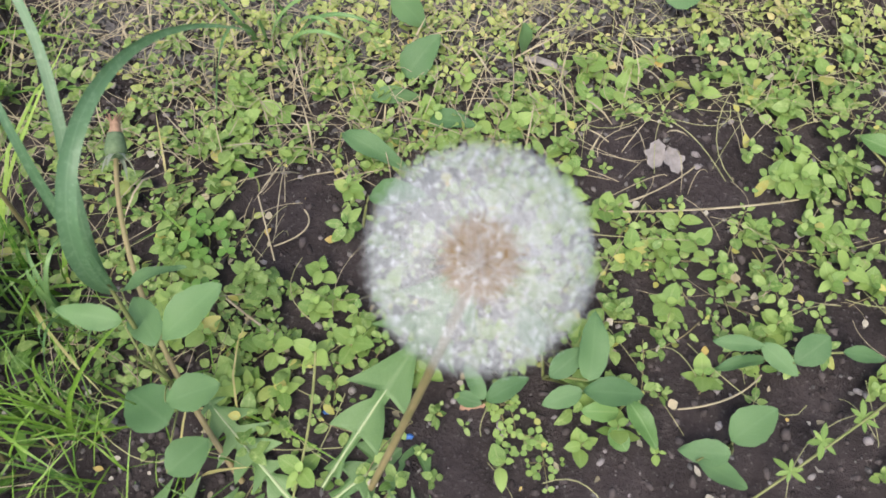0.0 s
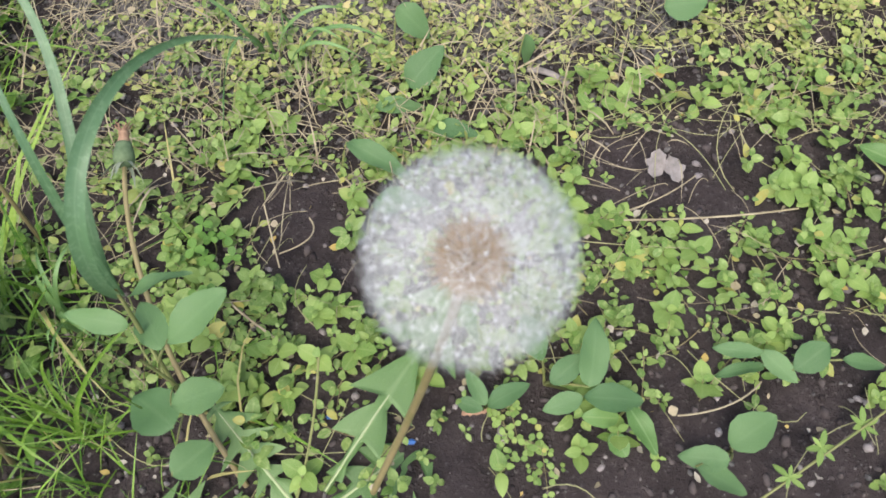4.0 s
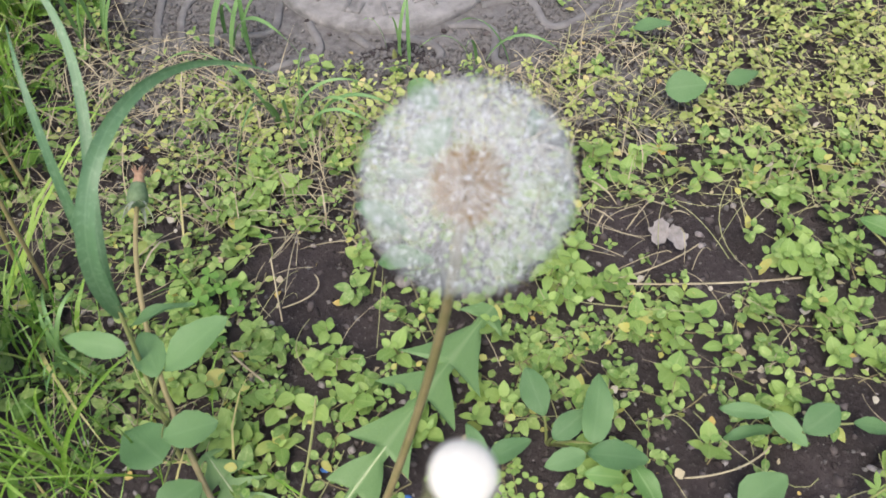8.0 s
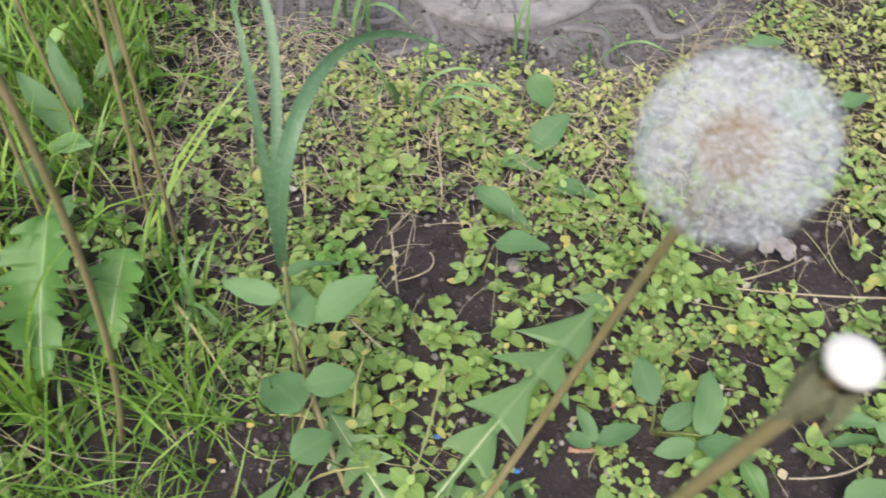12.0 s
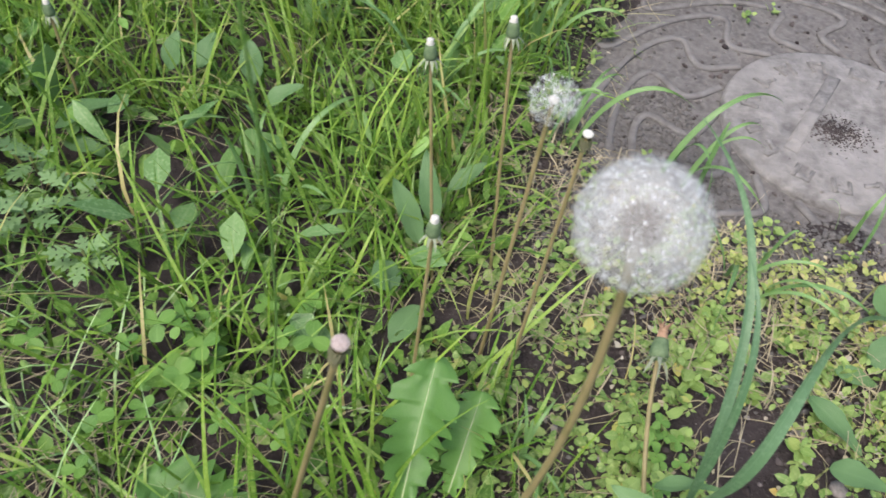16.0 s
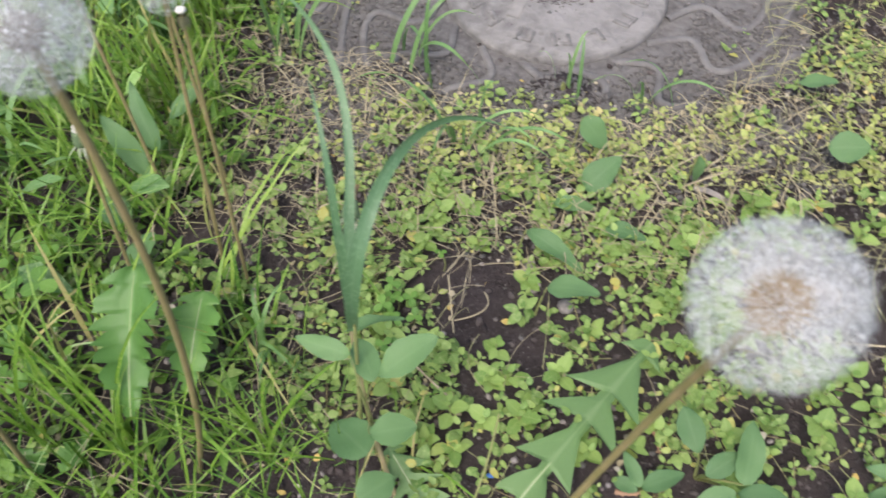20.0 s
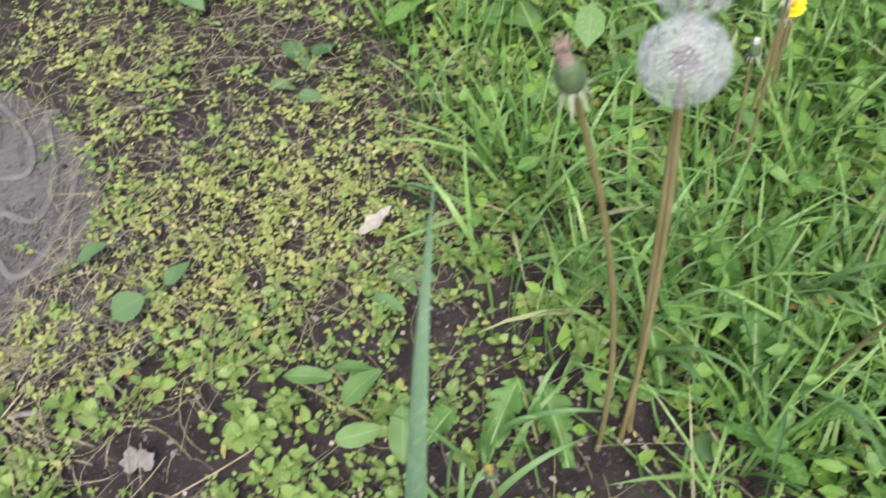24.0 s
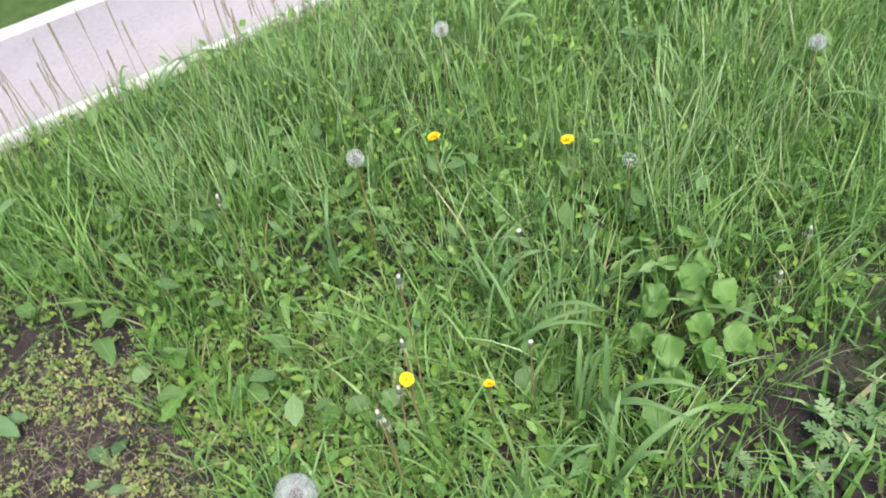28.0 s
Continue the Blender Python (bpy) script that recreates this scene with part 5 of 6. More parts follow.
clump = []
for x, y, z in ((1.428, 0.200, 0.15), (1.413, 0.136, 0.17), (1.361, 0.174, 0.14), (1.353, 0.079, 0.14), (1.385, 0.028, 0.11), (1.340, 0.041, 0.10), (1.430, 0.077, 0.15),
                (1.454, 0.134, 0.17), (1.301, 0.107, 0.09), (1.270, 0.080, 0.07), (1.311, 0.167, 0.08), (1.185, 0.056, 0.06), (1.504, 0.200, 0.16), (1.485, 0.275, 0.13)):
    for low in (0.0, 0.012, 0.025, 0.04):
        x, y = x + R.normal(0, 18 * low / 40), y + R.normal(0, 18 * low / 40)
        a = math.atan2(y - 0.14, x - 1.44) + R.normal(0, 0.6) + low * 30
        L = R.uniform(0.038, 0.060) - low * 0.2
        fx, fy = x - 0.5 * L * math.cos(a), y - 0.5 * L * math.sin(a)
        clump.append((fx, fy, max(z - low + 0.006, 0.03), fx + L * math.cos(a), fy + L * math.sin(a), max(z - low - 0.010 + R.normal(0, 0.012), 0.02), L * R.uniform(0.8, 1.1)))
leafy_weed("clump of broad rounded crinkled green leaves in tall grass", (1.40, 0.13, 0), CRINKLED, clump)


# ---- clover ----
LEAFLET = mesh_of("leaflet", *blade(lambda v: 0.42 * np.sin(np.pi * np.clip(v * 0.86 + 0.02, 0, 1) ** 1.1) ** 0.7, 6, 2, 0.1, 0.12), CLOVER_ONE)


def clover(x, y, tall, size):
    ob = tagged(new("clover"), "clover with three rounded green leaflets", "clover", "clover plants")
    ob.location = (x, y, float(height(x, y)))
    top = Vector((R.normal(0, 0.006), R.normal(0, 0.006), tall))
    part("stalk", tube(bend((0, 0, -0.002), top, 0, (0.003, 0, 0), 6), 0.0006, 5), STALK, ob)
    turn = R.uniform(0, 6.28)
    for k in range(3):
        part("leaflet", LEAFLET, None, ob, m=Matrix.Translation(top) @ Matrix.Rotation(turn + 2.094 * k, 4, "Z") @ Matrix.Rotation(R.normal(0.1, 0.2), 4, "X") @ Matrix.Scale(size, 4))


for k in range(32):
    clover(R.normal(-0.57, 0.07), R.normal(0.21, 0.05), R.uniform(0.03, 0.06), R.uniform(0.010, 0.017))
for k in range(12):
    clover(R.normal(-0.185, 0.03), R.normal(0.30, 0.025), R.uniform(0.015, 0.03), R.uniform(0.006, 0.010))


# ---- small creeping plants on the bare soil ----
ROUND_MESH = mesh_of("leaf", *blade(lambda v: oval(v, 0.42, 0.5, 0.6), 5, 1, 0.08, 0.08), CHICK_ONE)


def creeping_mat(x, y, wide, n):
    ob = tagged(new("creeping_mat"), "tiny round-leaved creeping plant on dark soil", "weed", "creeping mats")
    ob.location = (x, y, float(height(x, y)))
    for k in range(n):
        a = R.uniform(0, 6.28)
        r = wide * math.sqrt(R.uniform(0.02, 1))
        at = Vector((r * math.cos(a) * 0.8 + R.normal(0, 0.002), r * math.sin(a) + R.normal(0, 0.002), R.uniform(0.004, 0.012)))
        if k % 3 == 0:
            part("stem", tube(bend((0, 0, 0.001), at, 0, (0, 0, 0.002), 5), 0.0003, 4), BROWN_STEM, ob)
        for s in (0, math.pi):
            part("leaf", ROUND_MESH, None, ob, m=Matrix.Translation(at) @ Matrix.Rotation(a + s, 4, "Z") @ Matrix.Rotation(R.normal(0.1, 0.2), 4, "X") @ Matrix.Scale(R.uniform(0.0035, 0.006), 4))


creeping_mat(0.046, 0.135, 0.022, 34)
creeping_mat(0.064, 0.112, 0.018, 14)
creeping_mat(0.036, 0.154, 0.014, 12)
WHORL_MESH = mesh_of("leaf", *blade(lambda v: oval(v, 0.17, 0.5, 0.8), 6, 1, 0.1, 0.15), CHICK_ONE)
bedstraw = thing("bedstraw", tube(bend((0.198, 0.077, 0.012), (0.305, 0.137, 0.028), 0, (0, 0, 0.008), 12), 0.0009, 6), STALK, "long pale bedstraw stem with whorls of narrow leaves", "weed")
for x, y, z in ((0.251, 0.112, 0.028), (0.226, 0.094, 0.025), (0.283, 0.126, 0.028)):
    for k in range(6):
        part("leaf", WHORL_MESH, None, bedstraw, m=Matrix.Translation((x, y, z)) @ Matrix.Rotation(k * 1.05 + x * 40, 4, "Z") @ Matrix.Rotation(R.normal(0.1, 0.2), 4, "X") @ Matrix.Scale(R.uniform(0.008, 0.014), 4))
thing("grass_stalk", tube(bend((-0.117, 0.087, 0), (-0.087, 0.176, 0.08), 0, (0.004, 0, 0), 10), 0.0009, 6), STALK, "thin yellowish green stalk between dandelion leaves", "grass")


# ---- big single blades and tufts ----
def ribbon(points, width, n=18):
    """A grass blade along the Bezier curve of the points, folded along its middle."""
    t = np.linspace(0, 1, n)[:, None]
    k = len(points) - 1
    line = sum(math.comb(k, i) * t ** i * (1 - t) ** (k - i) * np.asarray(q, float) for i, q in enumerate(points))
    d = np.gradient(line, axis=0)
    side = np.cross(d, [0.25, -0.9, 0.35])
    side /= np.linalg.norm(side, axis=1)[:, None]
    w = width * 0.5 * (1 - t ** 2.6) * (0.65 + 0.35 * np.minimum(t * 5, 1)) + 0.0002
    low = np.cross(side, d)
    low /= np.linalg.norm(low, axis=1)[:, None] + 1e-9
    v = np.stack([line - side * w + low * w * 0.35, line, line + side * w + low * w * 0.35], 1).reshape(-1, 3)
    uv = np.stack(np.meshgrid(np.linspace(0, 1, n), [0, 0.5, 1], indexing="ij")[::-1], -1).reshape(-1, 2)
    return v, grid_faces(n, 3), uv


couch = thing("couch_grass", tube(bend((-0.195, 0.165, 0), (-0.184, 0.186, 0.18), 0, (0, 0, 0), 6), [0.0018, 0.0018, 0.0017, 0.0016, 0.0015, 0.001], 6), STALK,
              "couch grass stalk with long arching bluish blades", "grass")
part("blade", ribbon([(-0.187, 0.189, 0.165), (-0.192, 0.199, 0.257), (-0.175, 0.332, 0.268), (-0.253, 0.324, 0.343)], 0.0066, 26), GRASS_BLUE, couch)
part("blade", ribbon([(-0.187, 0.189, 0.165), (-0.166, 0.134, 0.307), (-0.175, 0.286, 0.302), (-0.096, 0.298, 0.25)], 0.0092, 30), GRASS_BLUE, couch)
part("blade", ribbon([(-0.187, 0.189, 0.165), (-0.189, 0.196, 0.228), (-0.185, 0.209, 0.308), (-0.209, 0.263, 0.313)], 0.0056, 22), GRASS_BLUE, couch)
tall = thing("couch_grass", ribbon([(0.362, 0.154, 0.0), (0.349, 0.041, 0.172), (0.385, 0.058, 0.427), (0.459, 0.168, 0.432)], 0.017), GRASS_GREY, "single tall greyish grass blade", "grass")
for j in range(5):
    ox, oy = R.normal(-0.375, 0.05), R.normal(0.155, 0.04)
    ob = thing("grass_tuft", tube([(ox, oy, -0.002), (ox, oy, 0.006), (ox, oy, 0.012)], [0.002, 0.002, 0.001], 5), STALK, "tuft of thin green grass beside dandelion leaves", "grass", "grass tufts")
    for k in range(5):
        x, y = R.normal(ox, 0.004), R.normal(oy, 0.004)
        tip = (x + R.normal(0, 0.05), y + R.normal(0, 0.05), R.uniform(0.08, 0.17))
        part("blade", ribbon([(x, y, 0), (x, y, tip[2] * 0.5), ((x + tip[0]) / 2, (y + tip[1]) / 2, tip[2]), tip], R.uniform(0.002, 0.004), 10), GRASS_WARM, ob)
stalk = thing("grass_stalk", tube(bend((-0.52, 0.22, 0), (-0.405, 0.13, 0.50), 0, (0.01, 0, 0), 10), 0.0007, 6), GRASS, "thin dark green grass stalk", "grass")

TUFT = [mesh_of("blade", *ribbon([(0, 0, 0), (0.0, q * 0.1, 0.45), (0, q * 0.5, 0.85), (0, q, 0.8 - q * 0.45)], 0.042), GRASS_TUFT) for q in (0.15, 0.4, 0.7, 0.95)]


def tuft(x, y, n, long, label="tuft of bluish couch grass blades", spread=0.012, wide=1.0):
    base = Matrix.Translation((x, y, float(height(x, y)) - 0.002))
    ob = thing("grass_tuft", tube([(0, 0, 0), (0, 0, 0.006), (0, 0, 0.012)], [0.003, 0.003, 0.001], 6), STALK, label, "grass", "grass tufts", m=base)
    for k in range(n):
        L = long * R.uniform(0.6, 1.1)
        m = Matrix.Translation((*R.normal(0, spread, 2), 0)) @ Matrix.Rotation(R.uniform(0, 6.28), 4, "Z") @ Matrix.Diagonal((L * wide, L, L, 1))
        part("blade", TUFT[R.integers(4)], None, ob, m=m)


for x, y, n, L in ((-0.145, 0.498, 9, 0.12), (-0.051, 0.598, 4, 0.09), (0.044, 0.59, 4, 0.09), (-0.235, 0.646, 4, 0.15), (-0.20, 0.60, 3, 0.12), (0.424, 0.139, 8, 0.17), (0.36, 0.08, 5, 0.14),
                   (0.47, 0.19, 8, 0.14), (0.66, 0.20, 12, 0.18), (0.72, 0.12, 12, 0.2), (0.63, 0.30, 10, 0.16), (0.80, 0.18, 12, 0.2), (0.74, 0.28, 10, 0.18), (0.88, 0.1, 12, 0.2),
                   (1.13, 0.15, 9, 0.30), (1.05, 0.06, 8, 0.26), (1.22, 0.44, 10, 0.26), (1.86, 1.02, 9, 0.34), (1.35, 0.3, 9, 0.24), (0.62, 0.62, 8, 0.15), (0.70, 0.48, 8, 0.15),
                   (-0.29, 0.235, 8, 0.10), (-0.36, 0.62, 8, 0.16), (-0.62, 0.42, 9, 0.16), (-0.52, 0.62, 10, 0.2), (-0.7, 0.7, 10, 0.2), (-0.44, 0.75, 8, 0.18)):
    tuft(x, y, n, L, wide=0.6 if 0.55 < x < 1.0 else 1.0)


for k in range(34):
    x, y = R.uniform(0.85, 2.3), R.uniform(0.0, 1.6)
    if right_grass(np.array(x), np.array(y)) > 0.2:
        tuft(x, y, R.integers(6, 11), R.uniform(0.16, 0.30), "tuft of long arching grass blades", 0.02, 0.7)


# ---- more dandelions ----
def lathe(profile, sides=12):
    t = np.linspace(0, 2 * np.pi, sides + 1)
    r, z = np.array(profile).T
    v = np.stack([np.outer(r, np.cos(t)), np.outer(r, np.sin(t)), np.outer(z, np.ones(sides + 1))], -1)
    uv = np.stack(np.meshgrid(np.linspace(0, 1, len(r)), t / 6.2832, indexing="ij")[::-1], -1)
    return v.reshape(-1, 3), grid_faces(len(r), sides + 1), uv.reshape(-1, 2)


def closed_bud(head, base, lean=(0, 0, 0), size=1.0, label="closed dark green dandelion head with a pale tip", tip=None, thick=0.0014, ragged=False):
    line, data = scape(head, base, lean, thick)
    ob = thing("closed_dandelion", data, SCAPE, label, "dandelion", "closed dandelion heads")
    hm = aligned(head, Vector(line[-1] - line[-2])) @ Matrix.Scale(size, 4)
    part("calyx", lathe([(0.001, -0.001), (0.0046, 0.0005), (0.0057, 0.0035), (0.0052, 0.0075), (0.0043, 0.0105), (0.0040, 0.0125), (0.0015, 0.0130)]), BRACT_DARK, ob, "dark green closed calyx", m=hm)
    part("tip", lathe([(0.0030, 0.0122), (0.0034, 0.0136), (0.0027, 0.0152), (0.0030, 0.0166), (0.0021, 0.0176), (0.0004, 0.0180)], 9), tip or KNOB, ob, m=hm @ (Matrix.Translation((0, 0, -0.0037)) @ Matrix.Diagonal((0.95, 0.95, 1.3, 1)) if ragged else Matrix.Identity(4)))
    if ragged:
        for k in range(9):
            part("withered_floret", tube([(0, 0, 0.014), (0.0018 * math.cos(2.4 * k), 0.0018 * math.sin(2.4 * k), 0.0195), (0.0045 * math.cos(2.4 * k + 0.4), 0.0045 * math.sin(2.4 * k + 0.4), 0.022 + 0.0016 * (k % 3))], [0.0009, 0.0008, 0.0003], 4), tip or DRIED, ob, m=hm)
    v, f, u = blade(lambda t: 0.14 * (1 - t) ** 0.6, 3, 1, 0.5, 0.1)
    for k in range(9):
        part("bract", (v * R.uniform(0.008, 0.012), f, u), BRACT_PALE, ob, m=hm @ Matrix.Rotation(0.7 * k, 4, "Z") @ Matrix.Translation((0, 0.0035, 0.001)) @ Matrix.Rotation(R.uniform(-0.9, -0.1), 4, "X"))
    return ob


closed_bud((-0.219, 0.308, 0.122), (-0.15, 0.11, 0), (-0.015, 0.0, 0.02), 1.35, "closed dandelion head with a withered brown tip", DRIED, 0.0017, True)
closed_bud((-0.396, 0.287, 0.213), (-0.40, 0.25, 0))
closed_bud((-0.454, 0.431, 0.240), (-0.43, 0.39, 0))
closed_bud((-0.40, 0.47, 0.25), (-0.38, 0.42, 0))
closed_bud((-0.868, 0.457, 0.143), (-0.86, 0.44, 0))
closed_bud((0.532, 0.167, 0.452), (0.565, 0.15, 0), (0.02, 0, 0.0), 1.25, "closed dark dandelion head with a pinkish withered tip", WITHERED, 0.0019, True)
closed_bud((0.448, 0.125, 0.165), (0.46, 0.14, 0), (0, 0, 0), 0.8, "closed dandelion head with an orange-yellow tip", YELLOWED, 0.0014, True)
closed_bud((0.849, 0.334, 0.191), (0.845, 0.32, 0))
closed_bud((0.817, 0.291, 0.30), (0.83, 0.29, 0))
closed_bud((0.991, 0.414, 0.340), (0.99, 0.41, 0), label="closed dandelion head on a reddish scape")
closed_bud((0.96, 0.40, 0.22), (0.95, 0.385, 0))
closed_bud((0.905, 0.36, 0.19), (0.90, 0.36, 0))
closed_bud((1.64, 0.03, 0.15), (1.64, 0.03, 0))
closed_bud((1.50, 0.02, 0.16), (1.50, 0.03, 0))
closed_bud((0.95, 0.85, 0.3), (0.95, 0.85, 0))
bare_head((-0.313, 0.335, 0.298), (-0.33, 0.31, 0), 0.0036, (0, 0, 0), 0.0014, "small bare white dandelion head in the grass")
bare_head((0.735, 0.059, 0.271), (0.76, 0.10, 0), 0.0040, (0, 0, 0), 0.0014, "small bare white dandelion head in the grass")
bare_head((1.281, 0.418, 0.216), (1.28, 0.42, 0), 0.0045, (0, 0, 0), 0.0014, "small bare white dandelion head in the grass")
bare_head((1.078, 0.231, 0.248), (1.08, 0.23, 0), 0.0038, (0, 0, 0), 0.0014, "small bare white dandelion head in the grass")

PETAL_MESH = mesh_of("petal", *blade(lambda v: 0.10 * np.minimum(1, v * 4) * (1 - 0.6 * v ** 8), 4, 1, -0.1, 0.1), PETAL)


def yellow_dandelion(head, base, radius, face=(0, 0, 1), label="open yellow dandelion flower on a brown scape"):
    line, data = scape(head, base, (0, 0, 0), 0.0015)
    ob = thing("dandelion_flower", data, SCAPE, label, "dandelion", "yellow dandelions")
    hm = aligned(head, face)
    part("calyx", lathe([(0.001, -0.010), (0.0045, -0.007), (0.0055, -0.002), (0.006, 0.0)]), BRACT_DARK, ob, m=hm)
    for ring, (n, L, up) in enumerate(((22, 1.0, 0.12), (18, 0.78, 0.5), (12, 0.5, 0.95))):
        for k in range(n):
            m = hm @ Matrix.Rotation(6.2832 * k / n + ring * 0.2, 4, "Z") @ Matrix.Rotation(up + R.normal(0, 0.08), 4, "X") @ Matrix.Diagonal((radius * 1.5, radius * L, radius, 1))
            part("petal", PETAL_MESH, None, ob, m=m)


yellow_dandelion((0.934, 0.374, 0.181), (0.94, 0.37, 0), 0.0125, (-0.3, -0.4, 0.8))
yellow_dandelion((1.024, 0.277, 0.152), (1.03, 0.28, 0), 0.010, (0.2, 0.2, 1), "half-open yellow dandelion flower in grass")
yellow_dandelion((1.575, 0.525, 0.182), (1.58, 0.53, 0), 0.015, (-0.1, 0.0, 1))
yellow_dandelion((1.389, 0.729, 0.218), (1.39, 0.73, 0), 0.015, (0.0, 0.2, 1))
dandelion_clock((1.185, 0.733, 0.300), (1.19, 0.74, 0), 0.019, (0, 0, 0), 90, 0.0016, "white dandelion clock in tall grass")
dandelion_clock((1.613, 0.903, 0.300), (1.62, 0.91, 0), 0.020, (0, 0, 0), 90, 0.0016, "white dandelion clock in tall grass")
dandelion_clock((1.994, 0.213, 0.300), (2.0, 0.22, 0), 0.019, (0, 0, 0), 90, 0.0016, "white dandelion clock in tall grass")
dandelion_clock((1.577, 0.375, 0.200), (1.58, 0.38, 0), 0.017, (0, 0, 0), 60, 0.0016, "thin half-bare dandelion clock in grass", 0.3)


# ---- litter on the soil ----
def flat_bit(name, label, x, y, long, wide, yaw, material, category, lift=0.006, curl=-0.3):
    v, f, u = blade(lambda t: oval(t, 0.5, 0.45) * (1 + 0.25 * np.sin(t * 17)), 10, 2, curl, 0.25, 0.05)
    v = v * np.array([wide, long, min(wide, long)])
    return thing(name, (v, f, u), material, label, category, m=Matrix.Translation((x, y, float(height(x, y)) + lift)) @ Matrix.Rotation(yaw, 4, "Z"))


flat_bit("dead_leaf", "pale crumpled dead leaf on soil", 0.178, 0.345, 0.026, 0.018, -0.3, DEAD, "dead leaf", 0.012)
flat_bit("dead_leaf", "pale crumpled dead leaf on soil", 0.197, 0.338, 0.024, 0.016, 0.2, DEAD, "dead leaf", 0.012)
flat_bit("dead_leaf", "small pale dead leaf on soil", -0.067, 0.356, 0.014, 0.010, 0.8, DEAD, "dead leaf")
flat_bit("dead_leaf", "small pale dead leaf on soil", -0.066, 0.33, 0.016, 0.011, 0.1, DEAD, "dead leaf")
flat_bit("dead_leaf", "long pale dead leaf among yellowed weeds", 0.475, 0.468, 0.048, 0.017, -1.3, BLEACHED, "dead leaf", 0.026)
flat_bit("dead_leaf", "small yellow fallen leaf", 0.205, 0.455, 0.012, 0.010, 0.5, YELLOWED, "dead leaf", 0.010)
flat_bit("dead_leaf", "small orange fallen leaf", 0.56, 0.69, 0.014, 0.010, 0.9, DRIED, "dead leaf", 0.012)
flat_bit("dead_leaf", "yellow dry blade in the grass", 0.83, 0.15, 0.05, 0.009, 1.2, YELLOWED, "dead leaf", 0.03)
thing("twig", tube(bend((0.083, 0.468, 0.008), (0.119, 0.45, 0.006), 0, (0, 0.003, 0.002), 8), [0.0028, 0.0034, 0.0032, 0.003, 0.0032, 0.003, 0.0034, 0.0022], 8), DEAD, "short pale broken twig on soil", "twig")
for a, b, l in (((0.017, 0.212, 0.006), (0.041, 0.189, 0.005), (0.01, 0.006, 0)), ((0.007, 0.155, 0.005), (0.037, 0.163, 0.005), (0, -0.004, 0))):
    line = bend(a, b, 0, l, 16)
    thing("catkin", tube(line, 0.0021 + 0.0006 * np.sin(np.arange(16) * 2.6), 8), DRIED, "fallen reddish-brown catkin on soil", "catkin", "fallen catkins")
for x, y in ((-0.09, 0.156), (-0.031, 0.135)):
    thing("plastic_scrap", ball(0.0030, 0.6, 5, 6), BLUE, "tiny scrap of blue plastic on soil", "litter", "plastic scraps", m=Matrix.Translation((x, y, float(height(x, y)) + 0.002)) @ Matrix.Diagonal((1.3, 0.8, 1, 1)))
thing("stone", ball(0.008, 0.6, 8, 10), STONE, "small grey stone on dark soil", "stone", m=Matrix.Translation((-0.037, 0.32, 0.003)))
thing("straw", tube(bend((-0.144, 0.326, 0.03), (-0.134, 0.28, 0.006), 0, (0, 0, 0), 8), 0.0007, 5), STRAW, "thin pale straw leaning on soil", "straw", "pale straws")
thing("straw", tube(bend((-0.111, 0.324, 0.008), (-0.135, 0.293, 0.006), 0, (0.014, -0.004, 0.004), 10), 0.0007, 5), STRAW, "curled pale straw on soil", "straw", "pale straws")


thing("straw", tube(bend((0.108, 0.308, 0.012), (0.289, 0.308, 0.012), 0, (0.004, -0.006, 0.003), 10), 0.0009, 5), STRAW, "long pale straw lying across the soil", "straw", "pale straws")
thing("straw", tube(bend((0.162, 0.143, 0.012), (0.227, 0.165, 0.012), 0, (0.004, -0.006, 0.003), 10), 0.0007, 5), STRAW, "pale curved rootlet on dark soil", "straw", "pale straws")
thing("straw", tube(bend((-0.177, 0.255, 0.012), (-0.121, 0.210, 0.012), 0, (0.004, -0.006, 0.003), 10), 0.0010, 5), STRAW, "yellowish straw leaning over weeds", "straw", "pale straws")
thing("straw", tube(bend((0.122, 0.307, 0.012), (0.212, 0.344, 0.012), 0, (0.004, -0.006, 0.003), 10), 0.0006, 5), STRAW, "thin dry stem on soil", "straw", "pale straws")


# ---- paved path behind the grass ----
def path_pose(x, y, z):
    return Matrix.Translation((x, y, z)) @ Matrix.Rotation(math.atan2(-0.195, 0.95), 4, "Z")


tagged(thing("path", slab(60, 0.66, 0.05, 0.004), PAVING, m=path_pose(1.42, 2.10, -0.03)), "smooth pinkish grey paved path", "path", kind="structure")
for k in range(-24, 25):
    for ox, oy, wide in ((1.33, 1.786, 0.032), (1.33, 2.40, 0.055)):
        c = path_pose(ox + 0.79 * k * 0.979, oy - 0.79 * k * 0.201, -0.086)
        tagged(thing("kerb_stone", slab(0.78, wide, 0.12, 0.008), WHITE, m=c), "whitewashed concrete kerb stone along the path", "kerb", "kerb stones")


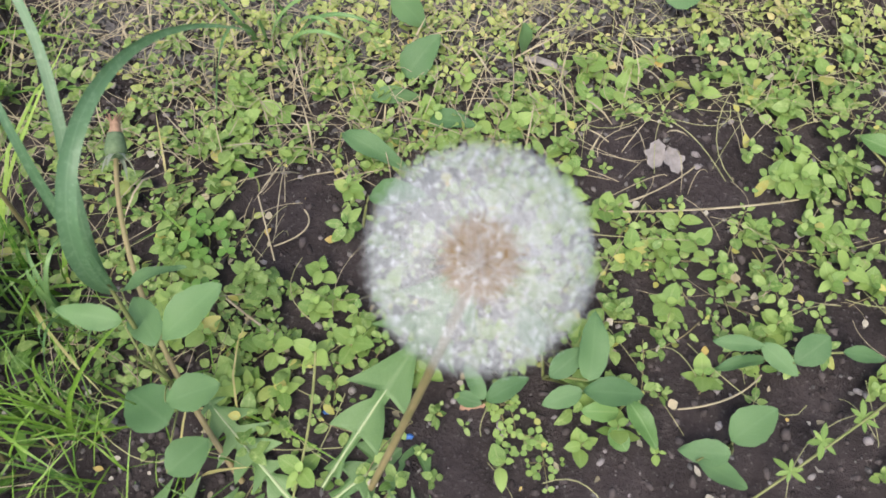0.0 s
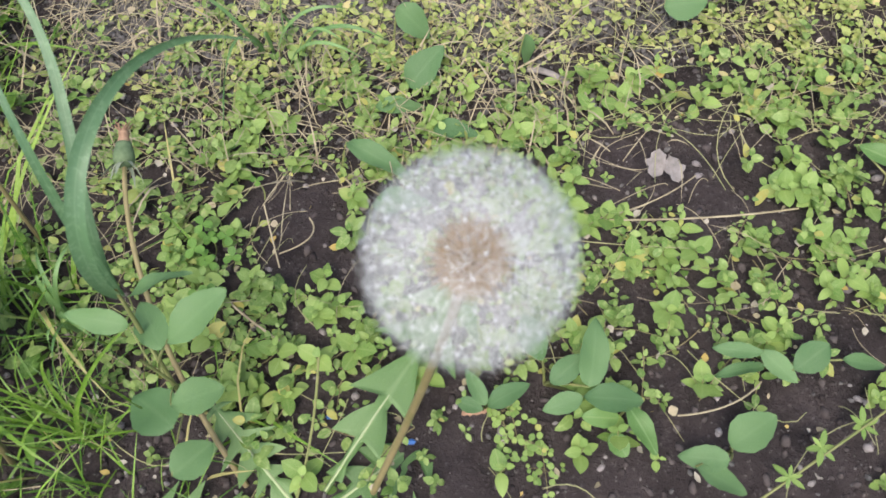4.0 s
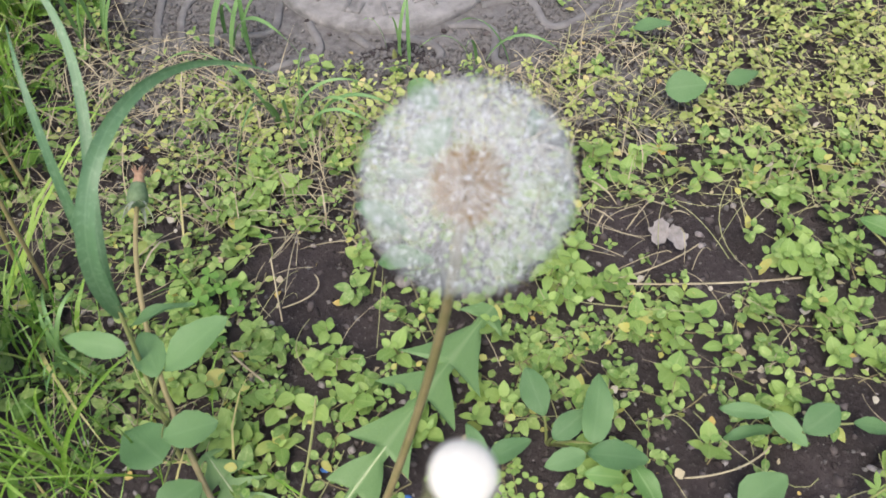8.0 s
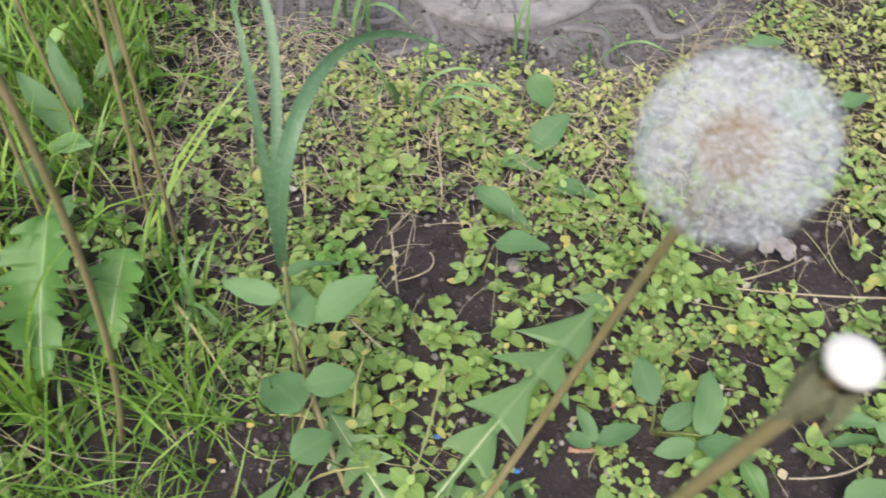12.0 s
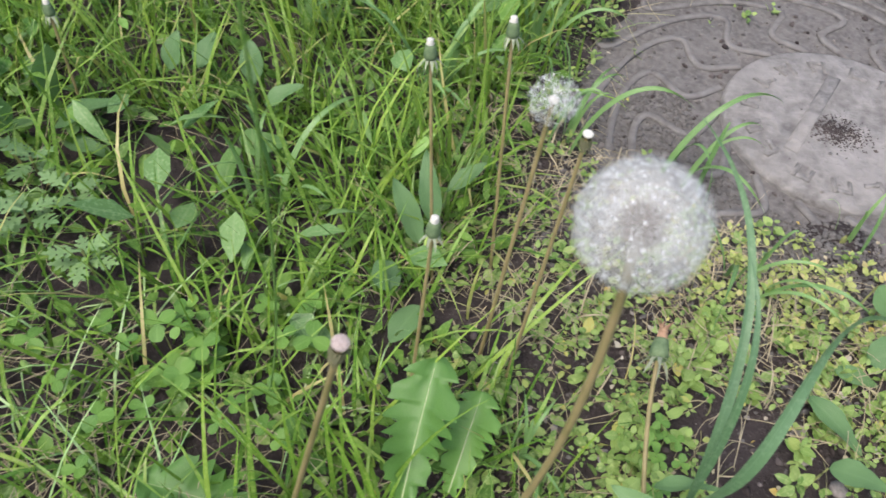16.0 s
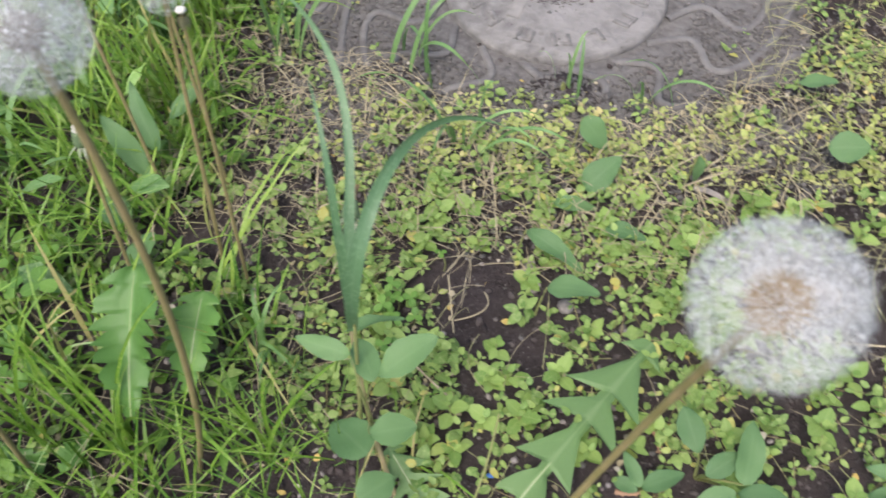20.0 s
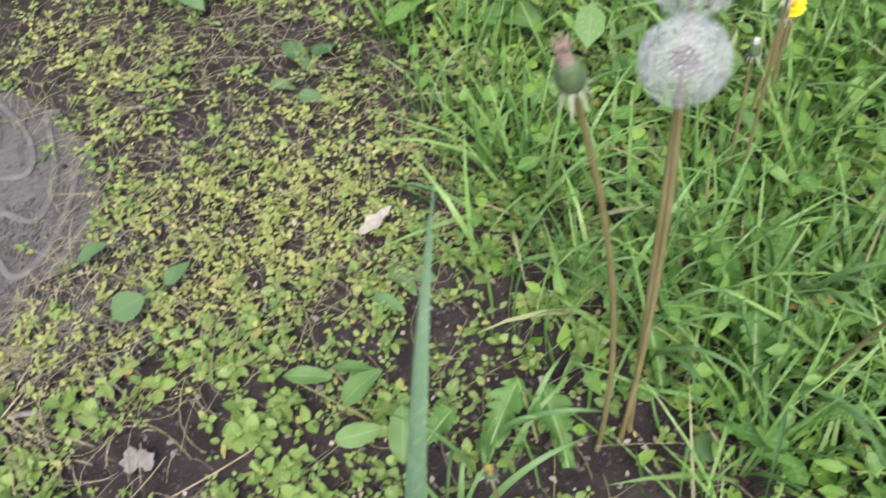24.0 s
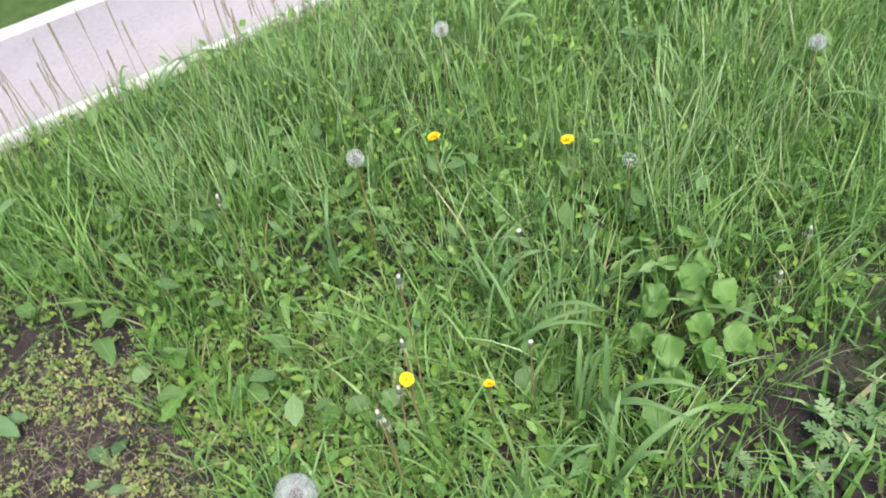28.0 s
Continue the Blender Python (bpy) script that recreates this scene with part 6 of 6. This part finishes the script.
# ---- flowering grass along the kerb ----
def seed_head(x, y, tall):
    top = (x + R.normal(0, 0.03), y + R.normal(0, 0.03), tall)
    ob = thing("meadow_grass", tube(bend((x, y, 0), top, 0, (0, 0, 0), 8), 0.0007, 5), STALK, "tall grass stalk with a thin brownish seed head", "grass", "flowering grass stalks")
    bits = []
    for k in range(16):
        a, h = 2.4 * k, tall - 0.008 - 0.0045 * k
        o = (top[0] + 0.004 * math.cos(a), top[1] + 0.004 * math.sin(a), h)
        bits.append(tube([(top[0], top[1], h - 0.004), ((o[0] + top[0]) / 2, (o[1] + top[1]) / 2, h), (o[0], o[1], h + 0.004)], [0.0005, 0.0016, 0.0003], 4))
    part("seed_head", joined(bits), STRAW, ob)


for k in range(46):
    x = R.uniform(0.75, 1.7)
    seed_head(x, 1.72 - 0.205 * (x - 1.3) - R.uniform(0.02, 0.35), R.uniform(0.22, 0.36))

# ---- chickweed plants that stand clear ----
CHICK_MESH = [mesh_of("leaf", *c, CHICK_ONE) for c in FINE_LEAF]


def chickweed_plant(pairs, seed):
    g = np.random.default_rng(seed)
    line = bend((0, 0, 0), (g.normal(0, 0.15), g.normal(0, 0.15), 1), 0, (g.normal(0, 0.1), g.normal(0, 0.1), 0), 8)
    ob = thing("chickweed_plant", tube(line, np.linspace(0.035, 0.022, 8), 5), STALK, "young chickweed plant with paired bright green leaves", "weed", "chickweed plants")
    yaw = g.uniform(0, 6)
    for k in range(pairs):
        h = 0.35 + 0.65 * (k + 1) / pairs
        at = line[int(h * 7)]
        size = (0.36 if k == pairs - 1 else 0.66) * g.uniform(0.8, 1.2)
        for s in (0, math.pi):
            part("leaf", CHICK_MESH[g.integers(3)], None, ob, m=Matrix.Translation(at) @ Matrix(rot3(yaw + s + g.normal(0, 0.2), 0.15 + 0.3 * h + g.normal(0, 0.25), g.normal(0, 0.25))).to_4x4() @ Matrix.Scale(size, 4))
        yaw += math.pi / 2 + g.normal(0, 0.2)
    return ob


MODELS = [chickweed_plant(k, 40 + i) for i, k in enumerate((2, 3, 3, 2, 4))]
spots = sow(420, -0.22, 0.36, 0.04, 0.46, weed_density)
for k, q in enumerate(spots):
    m = Matrix.Translation(q) @ Matrix.Rotation(R.uniform(0, 6.28), 4, "Z") @ Matrix.Rotation(R.normal(0, 0.2), 4, "X")
    size = R.uniform(0.013, 0.026)
    if k < 5:
        MODELS[k].scale = (size, size, size)
        MODELS[k].matrix_basis = m @ Matrix.Scale(size, 4)
    else:
        model = MODELS[k % 5]
        copy_thing(model, m)
